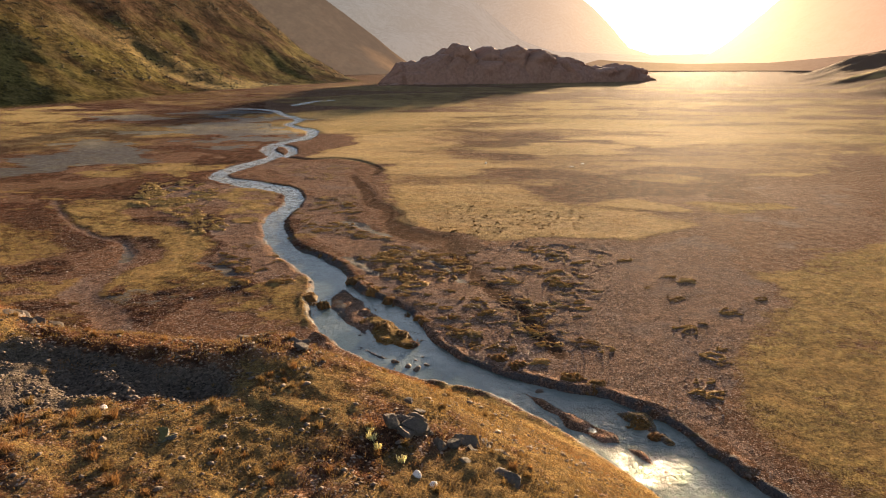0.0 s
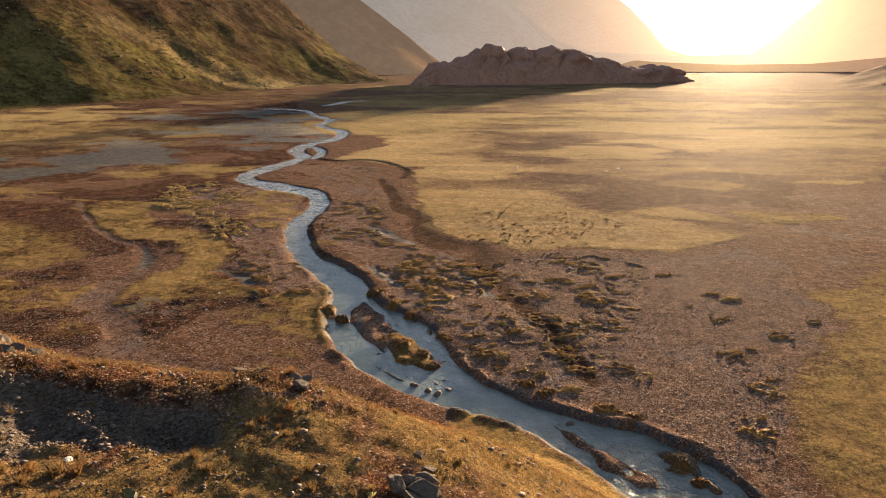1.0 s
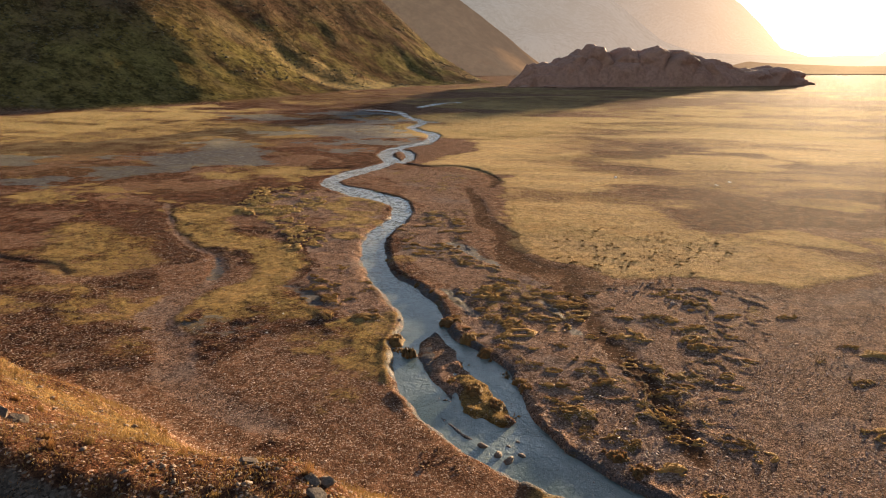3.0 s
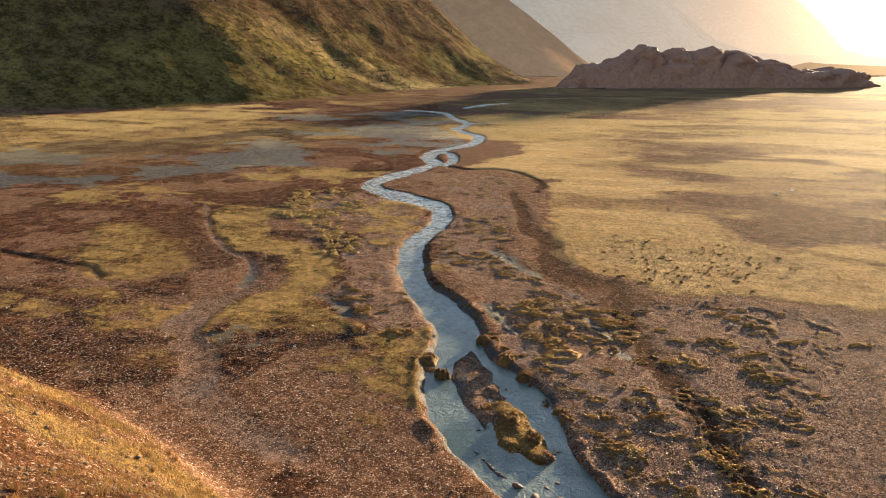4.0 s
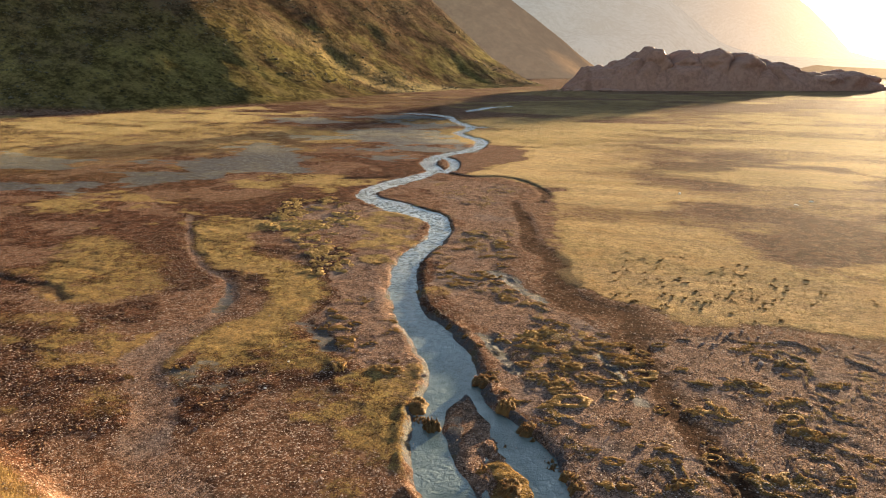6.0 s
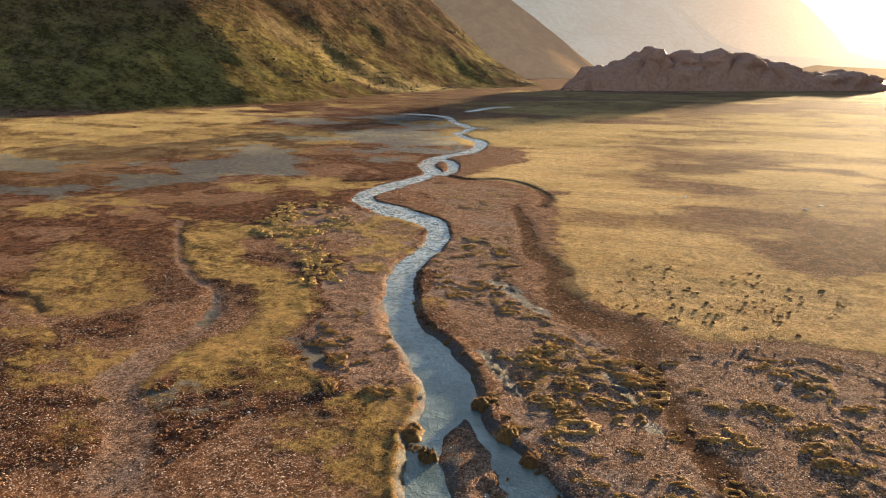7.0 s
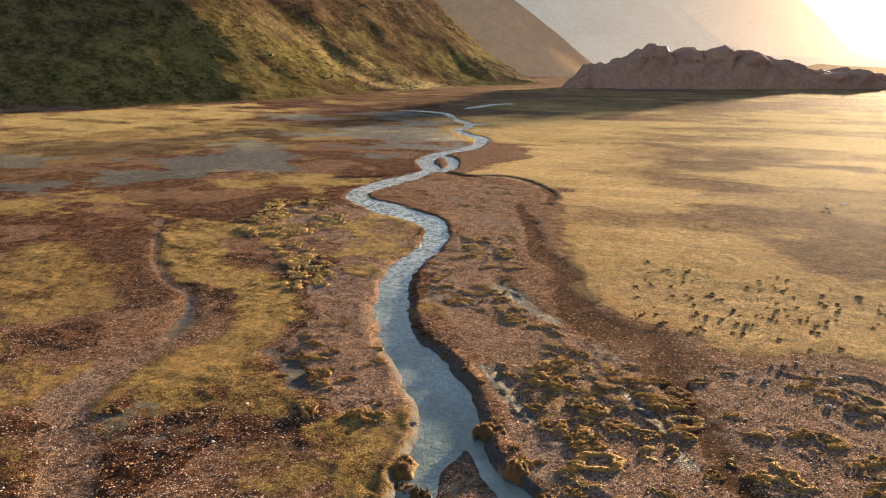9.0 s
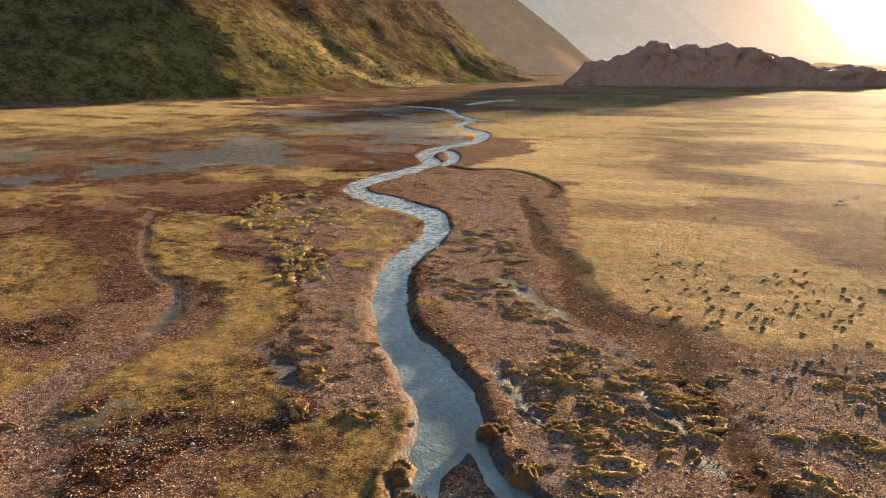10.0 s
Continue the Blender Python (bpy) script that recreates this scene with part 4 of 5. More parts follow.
def turf_mat(name, seed, mode, tall, mats, n_blades=70, cell=0.045):
    """A ragged piece of turf about a metre across, built on a fine grid: a net of sod ridges, a broken ring, or a rough lump."""
    rnd = random.Random(seed)
    n = int(1.5 / cell)
    u, v = np.meshgrid(np.linspace(-0.75, 0.75, n), np.linspace(-0.75, 0.75, n), indexing="ij")
    wu, wv = u + 0.10 * fbm(u, v, 0.4, 3, seed), v + 0.10 * fbm(u, v, 0.4, 3, seed + 1)
    r = np.hypot(wu, wv * 1.1)
    fine = fbm(u, v, 0.10, 2, seed + 3, 0.6)
    if mode == "net":
        f = fbm(u, v, 0.42, 3, seed + 4)
        h = (1 - smooth(0.05, 0.26, np.abs(f))) * smooth(0.62, 0.40, r + 0.18 * fbm(u, v, 0.5, 2, seed + 5))
    elif mode == "ring":
        gap = smooth(-0.45, 0.05, fbm(np.cos(np.arctan2(v, u)), np.sin(np.arctan2(v, u)), 0.8, 2, seed + 6) + 0.15)
        h = (1 - smooth(0.05, 0.15, np.abs(r - 0.40))) * gap
    else:
        h = smooth(0.52, 0.22, r + 0.22 * fbm(u, v, 0.35, 3, seed + 7))
    h = h * (1 + 0.75 * fine + 0.25 * fbm(u, v, 0.3, 2, seed + 8))
    z = np.where(h > 0.10, tall * np.clip(h, 0, 1.6) ** 0.7, -0.05)
    keep = z > 0
    bm = bmesh.new()
    verts = {}

    def vert(a, b):
        if (a, b) not in verts:
            verts[a, b] = bm.verts.new((u[a, b] + 0.012 * rnd.uniform(-1, 1), v[a, b] + 0.012 * rnd.uniform(-1, 1), z[a, b]))
        return verts[a, b]

    for a in range(n - 1):
        for b in range(n - 1):
            if keep[a, b] or keep[a + 1, b] or keep[a, b + 1] or keep[a + 1, b + 1]:
                bm.faces.new((vert(a, b), vert(a + 1, b), vert(a + 1, b + 1), vert(a, b + 1)))
    tops = np.argwhere(z > 0.45 * z.max())
    spots = [(u[a, b], v[a, b], z[a, b] - 0.01) for a, b in (tops[rnd.randrange(len(tops))] for _ in range(n_blades))]
    ob = place(name, bm, mats[0])
    bm = bmesh.new()
    blades(bm, spots, rnd, 0.05, 0.009, 0.9)
    tagged(place("grass_fringe", bm, mats[1], ob, "short dry grass blades"), kind="stuff")
    return ob


def tuft(name, seed, tall, count, mat, wide=0.014):
    """A fountain of dry grass blades from one root."""
    rnd = random.Random(seed)
    bm = bmesh.new()
    spots = []
    for _ in range(count):
        a, r = rnd.uniform(0, 6.283), rnd.uniform(0, 0.22) * tall / 0.4
        spots.append((r * math.cos(a), r * math.sin(a), -0.03))
    blades(bm, spots, rnd, tall, wide, 0.75)
    return place(name, bm, mat)


def stone_mesh(bm, seed, sx, sy, sz, at=(0, 0, 0), subdivisions=2, facets=7, turn=0.0, hard=False):
    """A worn stone: a ball cut by a few planes, then roughened."""
    rnd = random.Random(seed)
    got = bmesh.ops.create_icosphere(bm, subdivisions=subdivisions, radius=1)["verts"]
    planes = []
    for _ in range(facets):
        n = Vector((rnd.gauss(0, 1), rnd.gauss(0, 1), rnd.gauss(0, 0.8))).normalized()
        planes.append((n, rnd.uniform(0.5, 0.8)))
    if hard:
        for n in (Vector((0, 0, 1)), Vector((0.1, 1, 0.1)), Vector((1, 0.15, 0)), Vector((-0.1, -1, 0)), Vector((-1, 0.1, 0.1))):
            planes.append(((n + Vector((rnd.uniform(-.25, .25), rnd.uniform(-.25, .25), rnd.uniform(-.15, .15)))).normalized(), rnd.uniform(0.45, 0.62)))
    rot = Matrix.Rotation(turn, 3, "Z")
    for v in got:
        c = v.co.copy()
        for n, d in planes:
            over = c.dot(n) - d
            if over > 0:
                c -= n * over * 0.9
        c *= 1 + 0.08 * noise.noise(c * 3 + Vector((seed, seed, 0)))
        v.co = rot @ Vector((c.x * sx, c.y * sy, c.z * sz)) + Vector(at)
    return got


def boulder(name, seed, size, mat, flat=0.6):
    bm = bmesh.new()
    rnd = random.Random(seed)
    stone_mesh(bm, seed, size * 0.5, size * rnd.uniform(0.34, 0.5), size * 0.5 * flat, (0, 0, size * 0.5 * flat * 0.55), 3)
    return place(name, bm, mat)


def set_down(ob, x, y, z, turn, size=1.0, sink=0.02, stretch=1.0):
    ob.matrix_basis = pose(x, y, z - sink, 0, 0, turn) @ Matrix.Diagonal((size, size * stretch, size, 1))
    return ob


def copies(kinds, spots, label, category, group, sink=0.02, seed=0, flat=1.0):
    """One of the kinds at each spot (x, y, size): the first of a kind is itself set down, the rest are copies of it."""
    rnd = random.Random(seed)
    zs = ground_at([s[0] for s in spots], [s[1] for s in spots])
    fresh = list(kinds)
    for i, (s, z) in enumerate(zip(spots, zs)):
        src = kinds[i % len(kinds)]
        m = pose(s[0], s[1], float(z) - sink, 0, 0, rnd.uniform(0, 360) if flat == 1 else rnd.choice((0, 180)) + rnd.gauss(10, 22))
        k = s[2] * rnd.uniform(0.92, 1.08)
        if src in fresh:
            fresh.remove(src)
            ob = src
        else:
            ob = copy_thing(src, m)
        ob.matrix_basis = m @ Matrix.Diagonal((k, k * flat * rnd.uniform(0.85, 1.15), k ** 0.4 if k > 1 else k, 1))
        tagged(ob, label, category, group)
    for left in fresh:
        for part in (*left.children, left):
            bpy.data.objects.remove(part)


# ---- the rock hill at the valley's end ----
def rock_hill():
    a, b = Vector((-69, 357, 0)), Vector((78, 413, 0))
    tops = [(0, 2), (0.06, 12.5), (0.105, 14.0), (0.17, 15.8), (0.235, 21.5), (0.31, 18.8), (0.39, 20.2), (0.50, 21.0), (0.59, 17.6), (0.69, 14.0), (0.72, 9.4), (0.80, 10.6), (0.86, 11.2), (0.94, 7.0), (1, 2)]
    along, deep = (b - a).normalized(), Vector((-(b - a).y, (b - a).x, 0)).normalized()
    us, tops_y = [t[0] for t in tops], [t[1] for t in tops]
    bm = bmesh.new()
    nu, nv = 300, 70
    grid = []
    for i in range(nu + 1):
        u = i / nu
        top = float(np.interp(u, us, tops_y)) + 0.7 * noise.noise((u * 40, 3, 0)) + 0.25 * noise.noise((u * 110, 7, 0))
        depth = 10 + 16 * math.sin(math.pi * min(1, max(0, u))) ** 0.5
        row = []
        for j in range(nv + 1):
            q = math.pi * j / nv
            c = Vector((u * 30, math.cos(q) * 4, math.sin(q) * 4))
            cell = noise.voronoi(Vector((c.x * 0.34, c.y * 0.3, c.z * 0.20)))[0]
            cleft = min(1.0, (cell[1] - cell[0]) * 1.6) ** 0.6
            k = 1 + (0.10 * noise.fractal(c * 0.8, 0.9, 2.1, 5) + 0.46 * (cleft - 0.8)) * math.sin(q) ** 0.5
            ledge = 0.04 * noise.noise(Vector((c.x * 0.6, 0, math.sin(q) * top * 0.35)))
            y = -math.cos(q) * depth * (k + ledge)
            z = (math.sin(q) ** 0.42) * top * (1 + (k - 1) * 0.55) - 1.5
            if u < 0.07 or u > 0.95:
                y *= 0.6
            p = a + (b - a) * u + deep * y + along * 1.8 * noise.noise(c * 0.9 + Vector((9, 0, 0)))
            row.append(bm.verts.new((p.x, p.y, z + 3.2)))
        grid.append(row)
    for r0, r1 in zip(grid, grid[1:]):
        for j in range(nv):
            bm.faces.new((r0[j], r1[j], r1[j + 1], r0[j + 1]))
    bm.faces.new(grid[0])
    bm.faces.new(grid[-1][::-1])
    bmesh.ops.recalc_face_normals(bm, faces=bm.faces[:])
    ob = place("rock_hill", bm, HILL_ROCK)
    return tagged(ob, "brown weathered rock hill with rounded clefts at the valley's end", "rock hill")


rock_hill()


def fallen_blocks():
    """Big pale blocks at the rock hill's foot."""
    spots = [(-58, 336, 7), (-46, 341, 9), (-41, 340, 6), (-36, 344, 7), (-30, 347, 4), (-63, 334, 5), (-22, 350, 5), (-66, 330, 3.0), (-71, 328, 2.6), (-12, 351, 3)]
    kinds = [boulder("boulder", 60 + k, 1.0, HILL_ROCK, 0.8) for k in range(4)]
    copies(kinds, spots, "large reddish boulder fallen at the rock hill's foot", "boulder", "boulders below the rock hill", 0.3, 5)


fallen_blocks()


# ---- the mountains far behind, pale from haze painted as emission ----
def far_mountain(name, label, ridge, base_z, depth, colour, haze, haze_sunward, seed, reach=(-700, 350), glare=(1.5, 1.2, 0.75)):
    bm = bmesh.new()
    nu, nv = 160, 26
    xs = [r[0] for r in ridge]
    grid = []
    for i in range(nu + 1):
        x = xs[0] + (xs[-1] - xs[0]) * i / nu
        top = float(np.interp(x, xs, [r[2] for r in ridge]))
        y0 = float(np.interp(x, xs, [r[1] for r in ridge]))
        row = []
        for j in range(nv + 1):
            v = j / nv
            n = noise.fractal(Vector((x * 0.004 + seed, v * 2.0, seed)), 0.8, 2.2, 6)
            z = base_z + (top - base_z) * v + n * 0.05 * (top - base_z)
            row.append(bm.verts.new((x, y0 - depth * (1 - v) * (1 + 0.25 * n), z)))
        row.append(bm.verts.new((x, y0 + 300, base_z)))
        grid.append(row)
    for r0, r1 in zip(grid, grid[1:]):
        for j in range(nv + 1):
            bm.faces.new((r0[j], r1[j], r1[j + 1], r0[j + 1]))
    bmesh.ops.recalc_face_normals(bm, faces=bm.faces[:])
    m, t, b = material(name + "_haze")
    pos = t.nodes.new("ShaderNodeNewGeometry").outputs["Position"]
    n = math_node(t, "MULTIPLY", math_node(t, "ADD", noise_node(t, pos, 0.006, 6, 0.6), noise_node(t, pos, 0.05, 5, 0.75)), 0.5)
    link(t, mix(t, ramp(t, n, 0.38, 0.62), tuple(c * 0.55 for c in colour), tuple(c * 1.5 for c in colour)), b.inputs["Base Color"])
    b.inputs["Roughness"].default_value = 1.0
    b.inputs["Specular IOR Level"].default_value = 0.0
    # emission stands in for sunlit haze in front of it, strongest towards the sun
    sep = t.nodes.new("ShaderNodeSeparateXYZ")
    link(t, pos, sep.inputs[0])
    haze_glow = mix(t, ramp(t, sep.outputs[0], *reach), haze, haze_sunward)
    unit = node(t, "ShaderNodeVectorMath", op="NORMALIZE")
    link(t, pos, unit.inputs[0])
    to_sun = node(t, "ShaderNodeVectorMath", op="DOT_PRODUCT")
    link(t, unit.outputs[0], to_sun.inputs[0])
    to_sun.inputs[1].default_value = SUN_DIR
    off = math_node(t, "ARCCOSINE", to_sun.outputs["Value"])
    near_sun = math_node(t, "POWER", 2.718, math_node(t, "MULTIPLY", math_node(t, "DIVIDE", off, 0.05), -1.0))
    link(t, mix(t, 1.0, haze_glow, mix(t, near_sun, (0, 0, 0), glare), "ADD"), b.inputs["Emission Color"])
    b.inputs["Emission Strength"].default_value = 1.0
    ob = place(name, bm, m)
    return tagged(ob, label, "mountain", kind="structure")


far_mountain("backdrop_mountain", "blue-grey mountainside with painted morning haze beyond the valley",
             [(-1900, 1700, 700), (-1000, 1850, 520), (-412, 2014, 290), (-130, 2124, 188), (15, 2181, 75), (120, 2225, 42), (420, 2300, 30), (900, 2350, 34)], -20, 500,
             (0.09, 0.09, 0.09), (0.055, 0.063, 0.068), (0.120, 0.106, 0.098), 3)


far_mountain("backdrop_peak", "pale mountain with painted sunlit haze, far beyond the valley",
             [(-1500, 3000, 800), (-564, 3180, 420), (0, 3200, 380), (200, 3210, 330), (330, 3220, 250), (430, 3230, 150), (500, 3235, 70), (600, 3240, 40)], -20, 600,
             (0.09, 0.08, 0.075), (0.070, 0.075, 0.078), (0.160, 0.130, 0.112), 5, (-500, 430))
far_mountain("backdrop_slope", "golden brown mountain spur with painted haze behind the near hillside",
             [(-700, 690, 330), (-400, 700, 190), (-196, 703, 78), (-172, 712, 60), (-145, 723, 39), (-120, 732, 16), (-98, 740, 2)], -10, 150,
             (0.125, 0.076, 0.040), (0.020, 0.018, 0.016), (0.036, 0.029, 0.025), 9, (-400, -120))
far_mountain("backdrop_low_hill", "low rounded hill with painted bright haze under the sun",
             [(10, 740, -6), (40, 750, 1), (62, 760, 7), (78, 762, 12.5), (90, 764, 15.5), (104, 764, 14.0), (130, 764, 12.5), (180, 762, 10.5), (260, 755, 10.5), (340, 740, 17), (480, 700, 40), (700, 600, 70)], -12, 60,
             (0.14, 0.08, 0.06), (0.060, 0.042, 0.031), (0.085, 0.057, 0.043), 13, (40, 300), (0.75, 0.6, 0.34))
far_mountain("backdrop_ridge", "reddish brown mountain slope with painted haze beside the low sun",
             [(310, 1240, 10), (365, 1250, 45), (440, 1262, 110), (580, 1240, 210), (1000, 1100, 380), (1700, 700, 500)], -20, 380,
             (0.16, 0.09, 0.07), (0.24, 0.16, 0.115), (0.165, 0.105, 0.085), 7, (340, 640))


# ---- tussocks and sods ----
rng = random.Random(11)
MATS, BANK = (TURF, STRAW), (BANK_TURF, RUST)
arcs = [turf_mat("turf_sod", 100 + 10 * k, mode, 0.10, MATS, 200) for k, mode in enumerate(("ring", "lump", "ring", "net", "lump", "ring"))]
lumps = [turf_mat("tussock", 200 + 9 * k, "lump" if k % 3 else "ring", 0.17, (GOLD, STRAW), 220, 0.06) for k in range(6)]
bank_lumps = [turf_mat("bank_sod", 300 + 9 * k, "lump", 0.22, BANK, 420, 0.05) for k in range(5)]

SODS_LEFT = [(-20.9, 51.8, 1.0), (-19.9, 50.9, 1.1), (-18.6, 50.4, 0.9), (-20.1, 49.1, 0.8), (-19.4, 47.4, 0.6), (-18.0, 48.2, 1.0), (-16.3, 49.7, 0.5), (-17.7, 48.7, 0.6), (-16.4, 48.2, 0.7), (-16.6, 45.2, 1.3), (-14.5, 45.6, 1.2), (-13.8, 45.5, 1.1), (-14.3, 46.6, 0.7), (-14.1, 44.5, 0.4), (-23.7, 42.1, 0.8), (-25.3, 40.3, 0.9), (-17.9, 51.7, 0.3), (-19.4, 53.0, 0.4)]
SODS_RIGHT = [(-6.0, 46.6, 1.8), (-5.2, 45.7, 2.2), (-4.9, 48.4, 1.9), (-4.2, 48.1, 1.7), (-3.2, 47.1, 1.6), (0.6, 47.2, 2.2), (0.2, 49.7, 1.6), (-3.5, 50.9, 1.2), (-2.5, 49.6, 1.8), (-7.5, 44.7, 1.1), (-8.2, 52.9, 1.5), (-9.7, 51.7, 1.7), (-8.3, 51.1, 1.9), (-5.7, 51.6, 1.9)]
SODS_GRAVEL = [(10.7, 39.6, 1.6), (11.0, 36.1, 1.4), (11.6, 37.0, 0.9), (11.2, 35.3, 0.7), (9.8, 33.4, 1.1), (9.9, 32.1, 1.9), (12.5, 48.1, 2.0), (13.4, 42.4, 1.6), (16.1, 44.8, 1.1), (2.5, 40.8, 1.6), (3.0, 36.9, 1.2), (-1.5, 43.3, 1.4), (0.1, 46.7, 1.1), (2.5, 34.8, 1.6), (5.1, 37.1, 1.5), (-1.5, 38.0, 0.8), (-0.8, 36.9, 0.7), (-2.8, 41.7, 0.7)]
copies(arcs, SODS_LEFT, "curved golden-brown turf sod standing on grey gravel", "turf sod", "turf sods on the gravel bank", 0.02, 1, 0.6)
spread = []
for _ in range(2600):
    y = rng.uniform(36, 72)
    spread.append((rng.uniform(-20, 12) - 0.25 * (y - 50), y, rng.uniform(0.45, 1.2)))
sx, sy = np.array([s[0] for s in spread]), np.array([s[1] for s in spread])
zz = zones(sx, sy)
chance = 0.5 * zz["sod"] + 0.30 * (fbm(sx + 0.6 * sy, sy * 0.75, 4.2, 3, 21) > -0.05) * smooth(7, 1, sx - 0.25 * (sy - 45)) + 0.05
chance = chance * (zz["grit"] > 0.5) * (zz["turf"] < 0.4) * (zz["wet"] < 0.3) * (water_edge(sx, sy) > 0.7)
spread = [s for s, k in zip(spread, chance) if rng.random() < k][:290]
copies([turf_mat("turf_sod", 400 + 11 * k, mode, 0.065, MATS, 200) for k, mode in enumerate(("net", "ring", "net", "net", "ring", "net", "lump"))],
       SODS_RIGHT + SODS_GRAVEL + spread, "ragged golden-brown turf sod standing on stony ground", "turf sod", "turf sods beside the stream", 0.02, 2, 0.6)

cluster = []
for _ in range(1500):
    x, y = rng.uniform(-44, -23), rng.uniform(56, 85)
    cluster.append((x, y, rng.uniform(0.35, 0.85)))
cx, cy = np.array([c[0] for c in cluster]), np.array([c[1] for c in cluster])
ok = inside(cx, cy, [(-39.5, 70), (-43.4, 80.5), (-41.5, 85), (-33, 78.5), (-30.6, 70.5), (-29.6, 66.8), (-24.4, 62.4), (-24, 58), (-26.4, 57.4), (-28, 61), (-31.6, 64.2), (-37, 67.6)], 0.4) * (fbm(cx, cy, 2.6, 2, 61) > -0.25) * (water_edge(cx, cy) > 0.8)
cluster = [c for c, k in zip(cluster, ok) if k > 0.5][:290]
copies(lumps, cluster, "small rounded golden grass tussock on bare gravel", "tussock", "tussocks on the gravel flat", 0.03, 3)

# sods that overhang the banks
edge_spots = []
bank_line = rounded([(-24.0, 76.5), (-21.0, 73), (-20.4, 67), (-19.2, 62), (-17.6, 57.6), (-15.4, 54), (-12.6, 51.6), (-10.4, 49.4), (-9.0, 46.9), (-7.6, 44.9), (-5.9, 43.0), (-4.0, 40.2), (-2.6, 37.6), (-1.0, 35.6), (1.2, 34.2), (3.4, 32.8), (5.4, 32.4), (8.0, 30.6)], 3)
for p in bank_line:
    if rng.random() < 0.8:
        edge_spots.append((p[0] + rng.uniform(-.25, .35), p[1] + rng.uniform(-.25, .35), rng.uniform(0.3, 0.75)))
edge_spots += [(-9.2, 46.3, 1.2), (-7.6, 44.2, 1.3), (-6.4, 42.9, 1.2), (-5.0, 41.0, 1.1), (-3.8, 39.7, 0.9), (-7.2, 39.4, 1.0), (-6.0, 38.6, 1.2), (-4.8, 37.8, 1.2), (-3.8, 37.2, 0.9), (6.3, 29.6, 1.2), (5.6, 30.2, 0.8), (6.9, 28.8, 0.8),
               (0.6, 35.0, 1.3), (1.5, 34.4, 1.2), (3.9, 33.2, 1.3), (4.8, 32.6, 1.0), (-11.6, 42.9, 1.5), (-11.0, 42.2, 1.2)]
copies(bank_lumps, edge_spots, "dark brown sod slumped on the stream's bank", "bank sod", "sods along the stream bank", 0.16, 4)
stream_sod = turf_mat("turf_lump", 261, "lump", 0.5, BANK, 120)
tagged(set_down(stream_sod, -10.25, 41.75, -0.42, 30, 0.95), "grass-topped lump of turf standing in the stream", "turf lump")

tufts = [turf_mat("grass_tuft", 700 + 13 * k, "lump", 0.24, (TURF, DARK_TUFT), 110, 0.06) for k in range(4)]
TUFTS = [(-5.2, 60.9, 0.60), (-4.4, 61.5, 0.60), (-4.1, 60.1, 0.55), (-1.8, 62.3, 0.45), (-0.4, 63.6, 0.65), (0.8, 63.3, 0.40), (1.1, 63.0, 0.35), (2.4, 63.9, 0.35), (3.0, 63.5, 0.40), (3.4, 64.0, 0.45), (4.4, 66.9, 0.50), (4.6, 66.5, 0.55), (0.0, 60.3, 0.60), (1.7, 60.2, 0.50), (3.0, 59.3, 0.40), (4.4, 59.9, 0.55), (-3.0, 65.5, 0.40), (-1.1, 68.6, 0.35), (1.4, 68.4, 0.35), (-7.1, 63.4, 0.40)]
more = []
for k in range(1100):
    x, y = rng.uniform(-6, 34), rng.uniform(50, 100) if k % 2 else rng.uniform(57, 72)
    more.append((x, y, rng.uniform(0.25, 0.55)))
mz = zones([s[0] for s in more], [s[1] for s in more])
mf = fbm(np.array([s[0] for s in more]), np.array([s[1] for s in more]), 7, 3, 63)
more = [s for s, tf, f in zip(more, mz["turf"], mf) if tf > 0.5 and f > 0.05][:170]
copies(tufts, [(x, y, 0.62 * s) for x, y, s in TUFTS + more], "dark tuft of dry grass on golden turf", "grass tuft", "grass tufts on the turf", 0.03, 6)

# ---- stones ----
stones = [boulder("stone", 400 + k, 1.0, STONE) for k in range(6)]
STONES = [(2.9, 53.1, 0.4), (0.7, 54.8, 0.25), (1.1, 56.6, 0.26), (1.6, 56.8, 0.24), (1.4, 56.2, 0.2), (3.0, 56.8, 0.2), (3.8, 56.2, 0.24), (0.1, 54.7, 0.2), (3.8, 54.1, 0.2), (2.2, 57.3, 0.24),
          (-12.3, 45.8, 0.3)]
for _ in range(80):
    x = rng.gauss(3.5, 2.6)
    STONES.append((x, rng.gauss(55, 1.8) + 0.15 * x, rng.uniform(0.06, 0.17)))
for _ in range(60):
    STONES.append((rng.uniform(-34, -14), rng.uniform(38, 60), rng.uniform(0.07, 0.18)))
stream_stones = [boulder("stream_stone", 450 + k, 0.8, SCREE_STONE, 0.5) for k in range(4)]
copies(stream_stones, [(-4.6, 34.6, 0.5), (-3.9, 34.2, 0.6), (-3.4, 33.9, 0.8), (-3.0, 34.4, 0.5), (-3.6, 34.9, 0.4), (-3.3, 35.3, 0.4), (2.4, 32.2, 0.6)],
       "dark wet stone standing in the stream", "stone", "stones in the stream", 0.02, 17)
copies(stones, STONES, "weathered pinkish-grey stone lying on the valley floor", "stone", "stones on the valley floor", 0.02, 7)
pale = [boulder("pale_rock", 420 + k, 1.0, WHITE_STONE, 0.7) for k in range(3)]
copies(pale, [(-3, 99.5, 0.5), (-30.0, 46.4, 0.16), (-18.6, 41.8, 0.16), (-25.8, 45.6, 0.12), (-19.2, 44.6, 0.16), (-8.4, 17.9, 0.25), (-0.9, 17.2, 0.25), (-0.5, 16.9, 0.22)],
       "whitish weathered rock lying on the ground", "rock", "whitish rocks", 0.03, 8)
